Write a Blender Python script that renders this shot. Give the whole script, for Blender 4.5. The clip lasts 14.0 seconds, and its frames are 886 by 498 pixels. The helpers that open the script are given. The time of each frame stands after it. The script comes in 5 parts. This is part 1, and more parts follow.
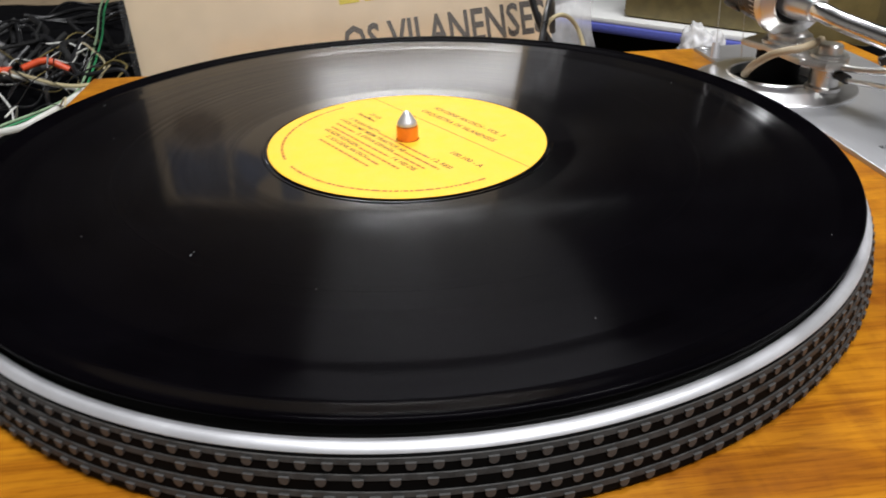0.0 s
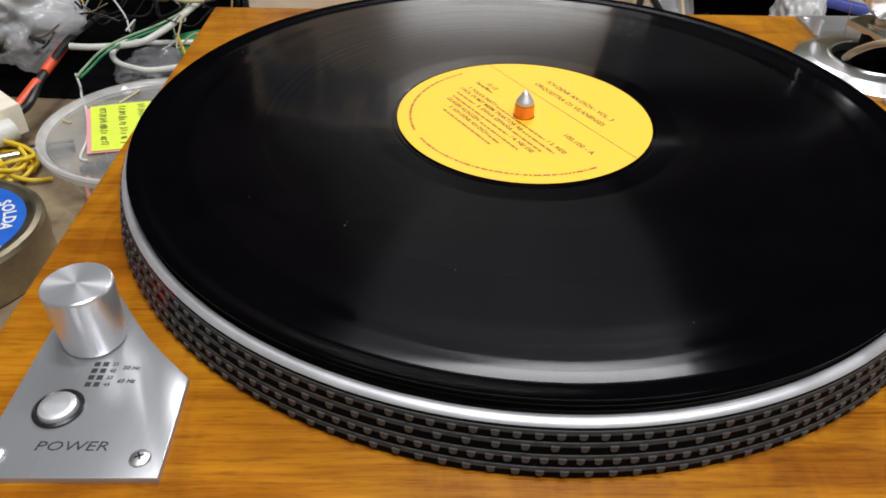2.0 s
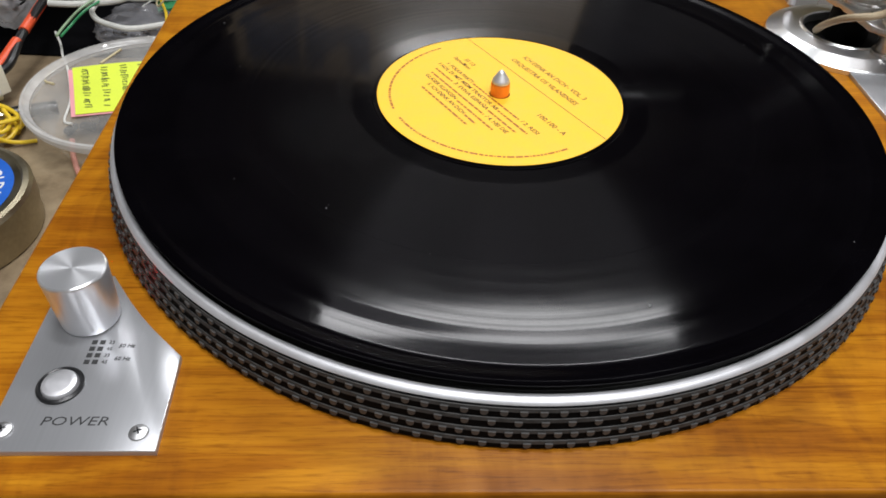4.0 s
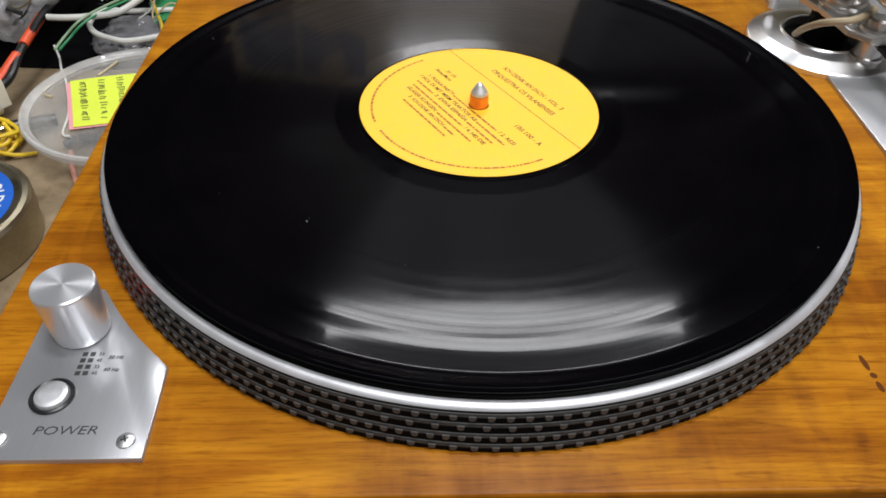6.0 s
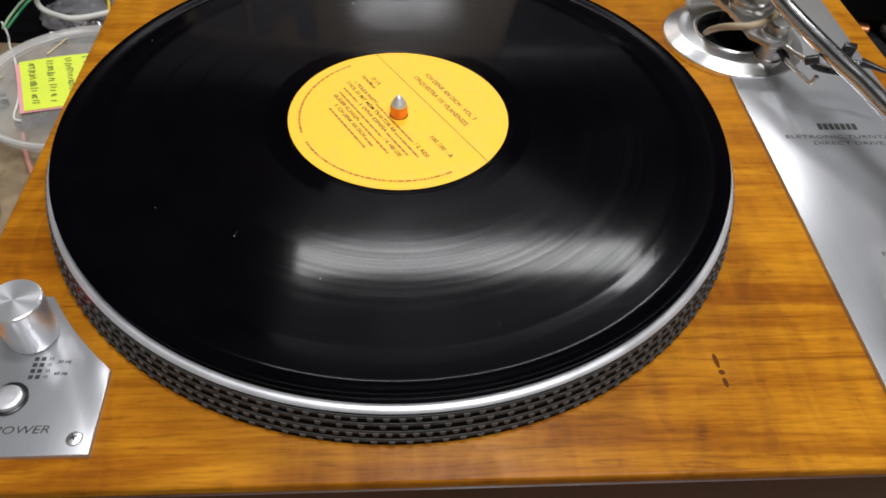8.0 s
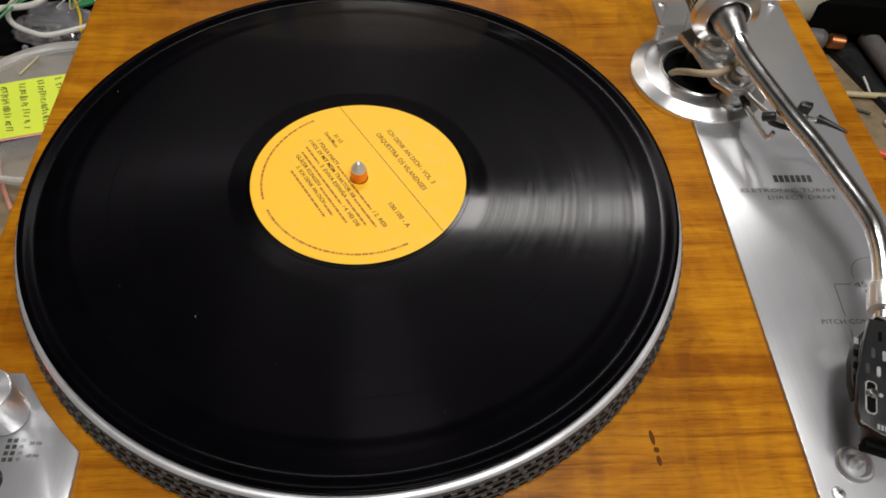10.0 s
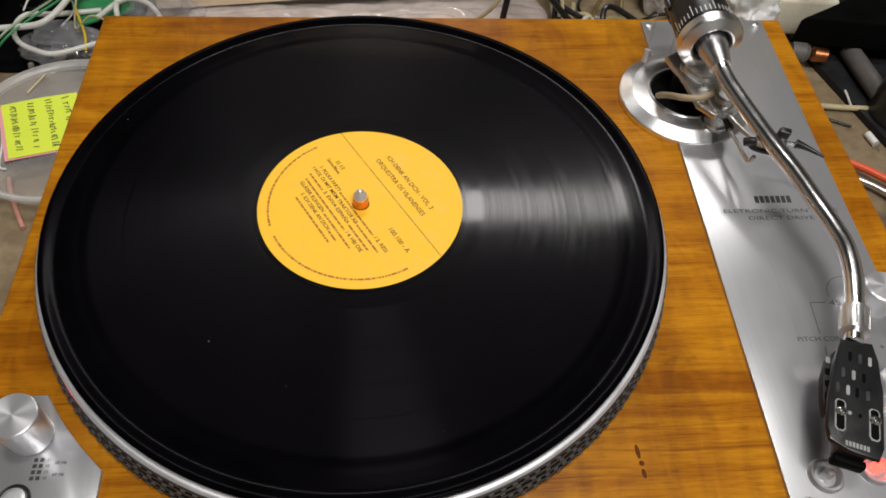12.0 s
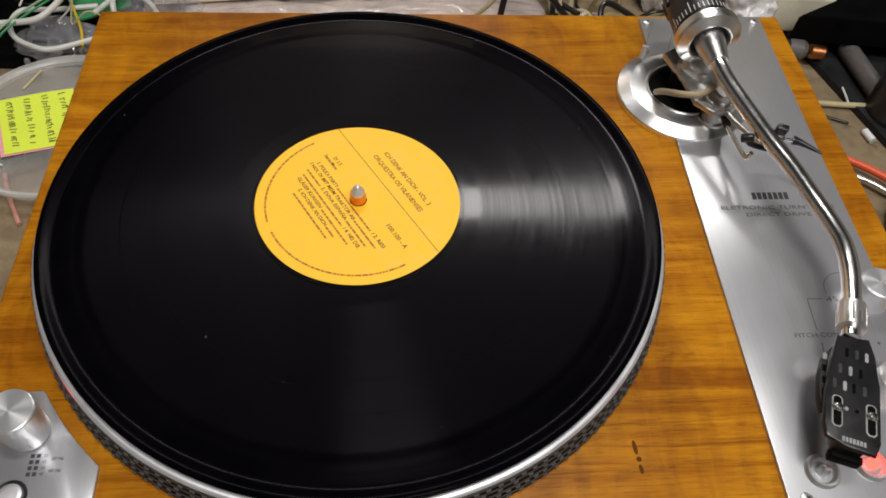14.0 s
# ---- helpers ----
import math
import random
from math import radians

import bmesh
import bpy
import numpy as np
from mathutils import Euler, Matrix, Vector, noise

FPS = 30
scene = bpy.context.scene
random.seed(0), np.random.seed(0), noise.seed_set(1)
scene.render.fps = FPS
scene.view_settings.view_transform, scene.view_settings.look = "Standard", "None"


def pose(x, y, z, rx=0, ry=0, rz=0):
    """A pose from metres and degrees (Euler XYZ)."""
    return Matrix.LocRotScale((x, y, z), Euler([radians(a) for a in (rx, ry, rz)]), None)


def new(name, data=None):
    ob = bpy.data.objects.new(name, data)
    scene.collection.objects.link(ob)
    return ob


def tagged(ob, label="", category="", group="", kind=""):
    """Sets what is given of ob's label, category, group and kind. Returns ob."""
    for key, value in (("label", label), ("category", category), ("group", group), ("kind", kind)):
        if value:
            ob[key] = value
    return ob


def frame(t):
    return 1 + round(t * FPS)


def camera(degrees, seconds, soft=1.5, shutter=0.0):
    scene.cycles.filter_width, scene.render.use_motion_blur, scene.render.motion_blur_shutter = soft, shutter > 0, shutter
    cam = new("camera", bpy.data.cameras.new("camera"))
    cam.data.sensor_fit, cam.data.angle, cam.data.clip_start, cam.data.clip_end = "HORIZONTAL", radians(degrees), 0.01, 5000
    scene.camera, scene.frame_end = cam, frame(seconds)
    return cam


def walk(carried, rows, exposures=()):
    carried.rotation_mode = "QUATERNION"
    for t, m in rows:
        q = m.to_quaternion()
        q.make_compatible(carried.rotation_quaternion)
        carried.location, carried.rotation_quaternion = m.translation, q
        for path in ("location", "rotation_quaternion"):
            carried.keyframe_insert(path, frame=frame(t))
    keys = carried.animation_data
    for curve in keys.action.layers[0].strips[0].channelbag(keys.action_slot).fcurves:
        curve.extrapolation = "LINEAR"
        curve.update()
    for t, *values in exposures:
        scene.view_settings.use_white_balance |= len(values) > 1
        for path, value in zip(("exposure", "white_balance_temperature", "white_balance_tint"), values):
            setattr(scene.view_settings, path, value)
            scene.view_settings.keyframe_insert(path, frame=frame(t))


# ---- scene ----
# ============ camera ============
cam = camera(61.8, 14.0, soft=1.7, shutter=0.5)
ROWS = [
    (0.0, -0.0142, -0.2567, 0.1203, 60.38, 1.14, -6.50),
    (0.5, -0.0226, -0.2596, 0.1254, 59.28, -1.67, -3.60),
    (1.0, -0.0290, -0.2573, 0.1283, 57.61, -1.34, -1.64),
    (1.5, -0.0313, -0.2583, 0.1398, 55.09, -2.35, -2.04),
    (2.0, -0.0384, -0.2682, 0.1588, 52.57, -1.16, -0.68),
    (2.5, -0.0383, -0.2679, 0.1674, 50.55, -1.10, -0.64),
    (3.0, -0.0371, -0.2694, 0.1721, 48.62, -2.12, -1.29),
    (5.5, -0.0317, -0.2710, 0.1856, 47.70, -1.37, -1.38),
    (6.0, -0.0250, -0.2740, 0.1882, 47.66, -0.99, -1.44),
    (6.5, -0.0221, -0.2754, 0.1887, 47.54, -1.07, -1.48),
    (7.0, -0.0148, -0.2792, 0.2005, 45.94, -1.67, -1.98),
    (7.5, -0.0072, -0.2774, 0.2220, 44.64, -1.47, -2.59),
    (8.0, -0.0015, -0.2767, 0.2338, 42.25, -2.32, -2.76),
    (10.5, 0.0185, -0.2356, 0.2898, 36.59, -2.56, -2.56),
    (11.0, 0.0163, -0.2351, 0.2961, 35.90, -2.35, -2.32),
    (11.5, 0.0155, -0.2372, 0.3020, 36.04, -2.78, -3.30),
    (12.0, 0.0143, -0.2381, 0.3061, 36.44, -2.75, -3.13),
    (12.5, 0.0142, -0.2384, 0.3085, 36.46, -2.65, -2.97),
    (13.0, 0.0117, -0.2362, 0.3064, 35.94, -3.32, -3.29),
    (13.5, 0.0105, -0.2379, 0.3062, 36.38, -2.81, -3.12),
    (14.0, 0.0142, -0.2385, 0.3054, 36.26, -2.94, -3.22),
]
EXPOSURE = [(0.0, 0.28, 6100, 10), (0.5, 0.09, 6100, 10), (1.0, 0.05, 6100, 10), (7.0, 0.03, 6100, 10), (8.2, -0.10, 6150, 10), (10.3, -0.40, 6500, 10), (14.0, -0.37, 6500, 10)]      # seconds, stops, kelvin, tint
walk(cam, [(t, pose(*p)) for t, *p in ROWS], EXPOSURE)

# ============ light: three fluorescent ceiling fittings in a closed room ============
world = bpy.data.worlds.new("room_air")
scene.world = world
world.use_nodes = True
world.node_tree.nodes["Background"].inputs[0].default_value = (0.9, 0.95, 1.0, 1)
world.node_tree.nodes["Background"].inputs[1].default_value = 0.006


def tube_light(name, x, y, z, power, wide=0.10, long=1.12):
    lamp = bpy.data.lights.new(name, "AREA")
    lamp.shape, lamp.size, lamp.size_y, lamp.energy = "RECTANGLE", long, wide, power
    lamp.color = (1.0, 0.97, 0.93)
    ob = new(name, lamp)
    ob.matrix_world = pose(x, y, z)
    return ob


tube_light("tube_light", 0.24, 1.31, 1.6, 21.5, 0.13)
tube_light("tube_light", 0.07, 0.02, 1.6, 10.5, 0.13, 0.36)
tube_light("tube_light", 0.36, -0.76, 1.6, 28.5, 0.44)

# ============ materials ============
TABLE = -0.085      # the workbench's top; the plinth's top is z = 0
ZR = 0.0213         # the record's top


def nodes_of(name):
    m = bpy.data.materials.new(name)
    m.use_nodes = True
    nt = m.node_tree
    return m, nt, nt.nodes["Principled BSDF"]


def put(nt, kind, **values):
    n = nt.nodes.new(kind)
    for k, v in values.items():
        n.inputs[k.replace("_", " ")].default_value = v
    return n


def coords(nt, scale=(1, 1, 1), generated=False):
    tc = nt.nodes.new("ShaderNodeTexCoord")
    mp = nt.nodes.new("ShaderNodeMapping")
    mp.inputs["Scale"].default_value = scale
    nt.links.new(tc.outputs["Object"], mp.inputs["Vector"])
    return mp.outputs[0]


def noise_tex(nt, scale, vec=None, detail=4.0, rough=0.55, distortion=0.0):
    n = put(nt, "ShaderNodeTexNoise", Scale=scale, Detail=detail, Roughness=rough, Distortion=distortion)
    if vec is not None:
        nt.links.new(vec, n.inputs["Vector"])
    return n.outputs["Fac"]


def ramp(nt, fac, stops):
    r = nt.nodes.new("ShaderNodeValToRGB")
    e = r.color_ramp.elements
    while len(e) < len(stops):
        e.new(0.5)
    for k, (p, c) in zip(e, stops):
        k.position = p
        k.color = (*c, 1) if not isinstance(c, (int, float)) else (c, c, c, 1)
    nt.links.new(fac, r.inputs[0])
    return r.outputs[0]


def mix(nt, fac, a, b, mode="MIX"):
    n = nt.nodes.new("ShaderNodeMix")
    n.data_type, n.blend_type = "RGBA", mode
    for sock, v in ((n.inputs[0], fac), (n.inputs[6], a), (n.inputs[7], b)):
        if isinstance(v, (int, float)):
            sock.default_value = v
        elif isinstance(v, tuple):
            sock.default_value = (*v, 1)
        else:
            nt.links.new(v, sock)
    return n.outputs[2]


def bump(nt, bs, height, strength, distance):
    b = put(nt, "ShaderNodeBump", Strength=strength, Distance=distance)
    nt.links.new(height, b.inputs["Height"])
    nt.links.new(b.outputs[0], bs.inputs["Normal"])


def plain(name, colour, rough=0.5, metal=0.0, grain=60.0, vary=0.25, relief=0.15, coat=0.0, spec=0.5):
    """A surface with two scales of variation in its colour and gloss, and a fine relief."""
    m, nt, bs = nodes_of(name)
    v = coords(nt)
    a = noise_tex(nt, grain, v, 5)
    b = noise_tex(nt, grain * 9, v, 3)
    lo = tuple(c * (1 - vary) for c in colour)
    hi = tuple(min(1, c * (1 + vary * 0.6)) for c in colour)
    c1 = ramp(nt, a, [(0.3, lo), (0.7, hi)])
    nt.links.new(mix(nt, 0.35, c1, ramp(nt, b, [(0.35, lo), (0.65, hi)])), bs.inputs["Base Color"])
    nt.links.new(ramp(nt, a, [(0.3, max(0.02, rough * 0.8)), (0.7, min(1, rough * 1.2))]), bs.inputs["Roughness"])
    bs.inputs["Metallic"].default_value = metal
    bs.inputs["Coat Weight"].default_value = coat
    bs.inputs["Specular IOR Level"].default_value = spec
    if relief:
        bump(nt, bs, b, relief, 0.0004)
    return m


def sleeve(name, colour, low=0.88, scale=30.0):
    """Printed card under a wavy glossy plastic sleeve."""
    m, nt, bs = nodes_of(name)
    v = coords(nt)
    a, b = noise_tex(nt, scale, v, 5), noise_tex(nt, 14.0, v, 2)
    nt.links.new(ramp(nt, a, [(0.3, tuple(c * low for c in colour)), (0.7, colour)]), bs.inputs["Base Color"])
    bs.inputs["Roughness"].default_value = 0.5
    bs.inputs["Coat Weight"].default_value = 0.6
    bs.inputs["Coat IOR"].default_value = 5.0
    bs.inputs["Coat Roughness"].default_value = 0.17
    bp = put(nt, "ShaderNodeBump", Strength=0.06, Distance=0.004)
    nt.links.new(b, bp.inputs["Height"])
    nt.links.new(bp.outputs[0], bs.inputs["Coat Normal"])
    return m


def brushed(name, colour, rough, direction=(8, 900, 900), vary=0.045):
    m, nt, bs = nodes_of(name)
    a = noise_tex(nt, 1.0, coords(nt, direction), 4)
    b = noise_tex(nt, 35.0, coords(nt), 4)
    lo, hi = tuple(c * (1 - vary) for c in colour), tuple(min(1, c * (1 + vary)) for c in colour)
    nt.links.new(mix(nt, 0.4, ramp(nt, a, [(0.3, lo), (0.7, hi)]), ramp(nt, b, [(0.3, lo), (0.7, hi)])), bs.inputs["Base Color"])
    nt.links.new(ramp(nt, b, [(0.3, rough * 0.96), (0.7, rough * 1.04)]), bs.inputs["Roughness"])
    bs.inputs["Metallic"].default_value = 0.62
    bump(nt, bs, a, 0.03, 0.0002)
    return m


def turned(name, colour, rough, aniso=0.7, rot=0.25, metal=1.0):
    """Metal turned on a lathe: fine rings round z, with a fanned highlight."""
    m, nt, bs = nodes_of(name)
    b = noise_tex(nt, 45.0, coords(nt), 4)
    nt.links.new(ramp(nt, b, [(0.3, tuple(c * 0.92 for c in colour)), (0.7, colour)]), bs.inputs["Base Color"])
    bs.inputs["Metallic"].default_value = metal
    bs.inputs["Roughness"].default_value = rough
    bs.inputs["Anisotropic"].default_value = aniso
    bs.inputs["Anisotropic Rotation"].default_value = rot
    t = nt.nodes.new("ShaderNodeTangent")
    t.direction_type, t.axis = "RADIAL", "Z"
    nt.links.new(t.outputs[0], bs.inputs["Tangent"])
    return m


def wood_material():
    """Teak veneer: wide soft bands along x, silky cross-figure, short dark pores."""
    m, nt, bs = nodes_of("teak_veneer")
    wide = noise_tex(nt, 1.0, coords(nt, (3.0, 34, 34)), 4, 0.6, 1.2)
    mid = noise_tex(nt, 1.0, coords(nt, (9, 190, 190)), 5, 0.62, 1.4)
    pores = noise_tex(nt, 1.0, coords(nt, (110, 1100, 1100)), 3, 0.6)
    figure = noise_tex(nt, 1.0, coords(nt, (48, 15, 15)), 4, 0.55, 1.5)
    cloud = noise_tex(nt, 9.0, coords(nt), 3, 0.55, 0.8)
    vein = noise_tex(nt, 1.0, coords(nt, (5.0, 62, 62)), 3, 0.5, 0.9)
    base = ramp(nt, wide, [(0.28, (0.25, 0.077, 0.004)), (0.44, (0.42, 0.159, 0.0065)), (0.54, (0.53, 0.225, 0.010)), (0.64, (0.37, 0.131, 0.0055)), (0.76, (0.23, 0.067, 0.004))])
    streak = ramp(nt, mid, [(0.28, (0.55, 0.44, 0.34)), (0.38, (0.88, 0.83, 0.76)), (0.49, (1, 1, 1)), (0.62, (1.0, 1.0, 1.0)), (0.74, (0.76, 0.66, 0.55))])
    col = mix(nt, 0.80, base, streak, "MULTIPLY")
    col = mix(nt, 0.34, col, ramp(nt, pores, [(0.33, (0.34, 0.25, 0.17)), (0.47, (1, 1, 1))]), "MULTIPLY")
    col = mix(nt, 0.50, col, ramp(nt, figure, [(0.36, (0.58, 0.50, 0.42)), (0.58, (1, 1, 1))]), "MULTIPLY")
    col = mix(nt, 0.46, col, ramp(nt, cloud, [(0.36, (0.48, 0.36, 0.26)), (0.54, (1, 1, 1))]), "MULTIPLY")
    fine = noise_tex(nt, 1.0, coords(nt, (20, 760, 760)), 6, 0.68, 0.8)
    col = mix(nt, 0.52, col, ramp(nt, fine, [(0.34, (0.50, 0.38, 0.26)), (0.46, (0.94, 0.90, 0.86)), (0.60, (1.0, 1.0, 1.0)), (0.72, (1.12, 1.08, 1.0))]), "MULTIPLY")
    # thin dark growth lines, broken up along their length
    lines = ramp(nt, vein, [(0.468, (1, 1, 1)), (0.482, (0.36, 0.24, 0.16)), (0.490, (1, 1, 1)), (0.578, (1, 1, 1)), (0.588, (0.42, 0.29, 0.20)), (0.600, (1, 1, 1))])
    col = mix(nt, ramp(nt, figure, [(0.40, 0.50), (0.62, 0.08)]), col, lines, "MULTIPLY")
    nt.links.new(col, bs.inputs["Base Color"])
    nt.links.new(ramp(nt, figure, [(0.3, 0.44), (0.7, 0.32)]), bs.inputs["Roughness"])
    bs.inputs["Specular IOR Level"].default_value = 0.16
    bump(nt, bs, pores, 0.12, 0.0002)
    return m


def vinyl_material():
    """Black vinyl: its grooves fan the light out along the radius; the bands without music are smooth."""
    m, nt, bs = nodes_of("black_vinyl")
    tc = nt.nodes.new("ShaderNodeTexCoord")
    sep = nt.nodes.new("ShaderNodeSeparateXYZ")
    nt.links.new(tc.outputs["Object"], sep.inputs[0])
    flat = nt.nodes.new("ShaderNodeCombineXYZ")
    nt.links.new(sep.outputs[0], flat.inputs[0])
    nt.links.new(sep.outputs[1], flat.inputs[1])
    ln = nt.nodes.new("ShaderNodeVectorMath")
    ln.operation = "LENGTH"
    nt.links.new(flat.outputs[0], ln.inputs[0])
    rr = nt.nodes.new("ShaderNodeMath")
    rr.operation = "MULTIPLY"
    rr.inputs[1].default_value = 1 / 0.16
    nt.links.new(ln.outputs["Value"], rr.inputs[0])
    r = rr.outputs[0]
    k = lambda v: v / 0.16
    bands = [(0.0, 0.13), (k(0.0605), 0.13), (k(0.0615), 0.30), (k(0.0800), 0.30), (k(0.0806), 0.16), (k(0.0812), 0.30), (k(0.0975), 0.31), (k(0.0982), 0.16), (k(0.0989), 0.31),
             (k(0.1130), 0.30), (k(0.1136), 0.16), (k(0.1142), 0.30), (k(0.1285), 0.29), (k(0.1305), 0.12), (k(0.1330), 0.12), (k(0.1350), 0.20), (k(0.1415), 0.22), (k(0.144), 0.20)]
    rough = ramp(nt, r, [(q, v * 0.94) for q, v in bands])
    dust = noise_tex(nt, 30.0, tc.outputs["Object"], 5, 0.6)
    # rings of slightly different groove depth
    comb = nt.nodes.new("ShaderNodeCombineXYZ")
    nt.links.new(r, comb.inputs[0])
    ring = noise_tex(nt, 90.0, comb.outputs[0], 5, 0.7)
    rg = mix(nt, 0.25, rough, ramp(nt, ring, [(0.3, 0.08), (0.7, 0.27)]))
    nt.links.new(rg, bs.inputs["Roughness"])
    nt.links.new(ramp(nt, dust, [(0.3, (0.0008, 0.0006, 0.0010)), (0.8, (0.0020, 0.0017, 0.0024))]), bs.inputs["Base Color"])
    bs.inputs["IOR"].default_value = 1.5
    nt.links.new(ramp(nt, r, [(k(0.1425), 0.026), (k(0.1445), 0.007)]), bs.inputs["Specular IOR Level"])
    bs.inputs["Specular Tint"].default_value = (0.94, 0.88, 1.0, 1)
    nt.links.new(ramp(nt, r, [(k(0.1340), 1.0), (k(0.1460), 0.35)]), bs.inputs["Anisotropic"])
    bs.inputs["Anisotropic Rotation"].default_value = 0.25
    groove = ramp(nt, ring, [(0.36, 0.45), (0.62, 1.0)])
    smooth_band = ramp(nt, r, [(0.0, 1.0), (k(0.0610), 1.0), (k(0.0630), 0.0), (k(0.1285), 0.0), (k(0.1300), 0.1), (k(0.1330), 0.1), (k(0.1350), 0.0)])
    weight = mix(nt, smooth_band, groove, (1.0, 1.0, 1.0))
    nt.links.new(mix(nt, ramp(nt, r, [(k(0.1420), 0.0), (k(0.1440), 0.94)]), weight, (0.0, 0.0, 0.0)), bs.inputs["Coat Weight"])
    bs.inputs["Coat IOR"].default_value = 1.19
    gloss = ramp(nt, r, [(0.0, 0.02), (k(0.0600), 0.02), (k(0.0630), 0.075), (k(0.1285), 0.075), (k(0.1305), 0.04), (k(0.1360), 0.06)])
    # passages of loud and quiet music, and the haze that wiping leaves
    passage = noise_tex(nt, 34.0, comb.outputs[0], 4, 0.6)
    haze = noise_tex(nt, 14.0, tc.outputs["Object"], 4, 0.6, 0.8)
    gloss = mix(nt, 0.40, gloss, ramp(nt, passage, [(0.36, 0.03), (0.64, 0.17)]))
    gloss = mix(nt, 0.18, gloss, ramp(nt, haze, [(0.40, 0.02), (0.66, 0.22)]))
    nt.links.new(gloss, bs.inputs["Coat Roughness"])
    t = nt.nodes.new("ShaderNodeTangent")
    t.direction_type, t.axis = "RADIAL", "Z"
    nt.links.new(t.outputs[0], bs.inputs["Tangent"])
    return m


def clear_plastic(name, colour=(0.9, 0.9, 0.88), alpha=0.25, rough=0.12):
    m, nt, bs = nodes_of(name)
    a = noise_tex(nt, 40.0, coords(nt), 4)
    bs.inputs["Base Color"].default_value = (*colour, 1)
    nt.links.new(ramp(nt, a, [(0.35, alpha * 0.75), (0.7, min(1, alpha * 1.3))]), bs.inputs["Alpha"])
    bs.inputs["Roughness"].default_value = rough
    return m


def bench_material():
    m, nt, bs = nodes_of("worn_bench_board")
    v = coords(nt)
    a = noise_tex(nt, 9.0, v, 6, 0.65)
    b = noise_tex(nt, 120.0, v, 4, 0.6)
    c = noise_tex(nt, 32.0, v, 4, 0.6, 0.4)
    col = ramp(nt, a, [(0.3, (0.15, 0.105, 0.058)), (0.55, (0.26, 0.195, 0.115)), (0.75, (0.35, 0.275, 0.17))])
    col = mix(nt, 0.5, col, ramp(nt, b, [(0.3, (0.55, 0.5, 0.45)), (0.6, (1, 1, 1))]), "MULTIPLY")
    col = mix(nt, 0.6, col, ramp(nt, c, [(0.28, (0.35, 0.28, 0.22)), (0.42, (1, 1, 1))]), "MULTIPLY")
    nt.links.new(col, bs.inputs["Base Color"])
    bs.inputs["Roughness"].default_value = 0.7
    bump(nt, bs, b, 0.4, 0.0006)
    return m


WOOD = wood_material()
VINYL = vinyl_material()
BENCH = bench_material()
ALU_PLATE = brushed("brushed_aluminium", (0.47, 0.475, 0.495), 0.29, (900, 6, 900))
ALU_TURNED = turned("turned_aluminium", (0.93, 0.93, 0.94), 0.31, 0.55)
ALU_KNOB = turned("spun_aluminium", (0.93, 0.94, 0.97), 0.30, 0.8, 0.25, 0.78)
ALU_RIM = plain("platter_rim_aluminium", (0.80, 0.80, 0.83), 0.46, 0.75, 60, 0.06, 0.05)
CHROME = plain("chrome", (0.90, 0.90, 0.91), 0.19, 1.0, 80, 0.06, 0.03)
SATIN = plain("satin_silver", (0.75, 0.75, 0.76), 0.42, 1.0, 90, 0.06, 0.03)
STEEL = plain("machined_steel", (0.70, 0.69, 0.67), 0.32, 1.0, 90, 0.15, 0.08)
STROBE_BLACK = plain("black_enamel", (0.003, 0.003, 0.003), 0.6, 0, 60, 0.3, 0.1, spec=0.05)
STROBE_DOT = plain("pale_strobe_grey", (0.072, 0.070, 0.068), 0.45, 0.0, 300, 0.4, 0.1, spec=0.3)
STROBE_GREY = plain("worn_strobe_grey", (0.050, 0.048, 0.046), 0.5, 0.0, 300, 0.5, 0.1, spec=0.2)
LABEL = plain("orange_yellow_paper", (0.96, 0.53, 0.018), 0.55, 0, 120, 0.06, 0.12)
PRINT = plain("dark_print", (0.085, 0.018, 0.004), 0.6, 0, 200, 0.2, 0)
PRINT_FAINT = plain("faint_print", (0.40, 0.13, 0.008), 0.6, 0, 200, 0.2, 0)
DARK_WOOD = plain("dark_brown_wood", (0.045, 0.014, 0.005), 0.5, 0, 40, 0.4, 0.2)
SCUFF = plain("scuffed_veneer", (0.105, 0.032, 0.005), 0.6, 0, 300, 0.4, 0, spec=0.1)
PANEL_PRINT = plain("black_panel_print", (0.03, 0.03, 0.03), 0.5, 0, 200, 0.2, 0)
PANEL_GREY = plain("grey_panel_print", (0.075, 0.075, 0.075), 0.5, 0, 200, 0.2, 0)
BLACK = plain("black_plastic", (0.012, 0.012, 0.013), 0.32, 0, 90, 0.3, 0.15)
RUBBER = plain("dull_black_rubber", (0.015, 0.015, 0.015), 0.65, 0, 90, 0.3, 0.3)
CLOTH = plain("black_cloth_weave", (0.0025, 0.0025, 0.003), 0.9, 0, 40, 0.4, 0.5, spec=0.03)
DARKGREY = plain("dark_grey_plastic", (0.016, 0.016, 0.018), 0.5, 0, 60, 0.3, 0.2, spec=0.25)
WHITE = plain("white_plastic", (0.72, 0.72, 0.70), 0.4, 0, 60, 0.1, 0.1)
CREAM = plain("cream_plastic", (0.80, 0.75, 0.60), 0.5, 0, 60, 0.12, 0.1)
BEIGE = sleeve("beige_card", (0.92, 0.72, 0.48))
PALE_CABLE = plain("white_cable_sheath", (0.68, 0.68, 0.64), 0.4, 0, 120, 0.15, 0.1)
GREEN = plain("green_wire_sheath", (0.04, 0.26, 0.10), 0.4, 0, 100, 0.2, 0.1)
CREAM_WIRE = plain("cream_wire_sheath", (0.55, 0.47, 0.28), 0.45, 0, 100, 0.2, 0.1)
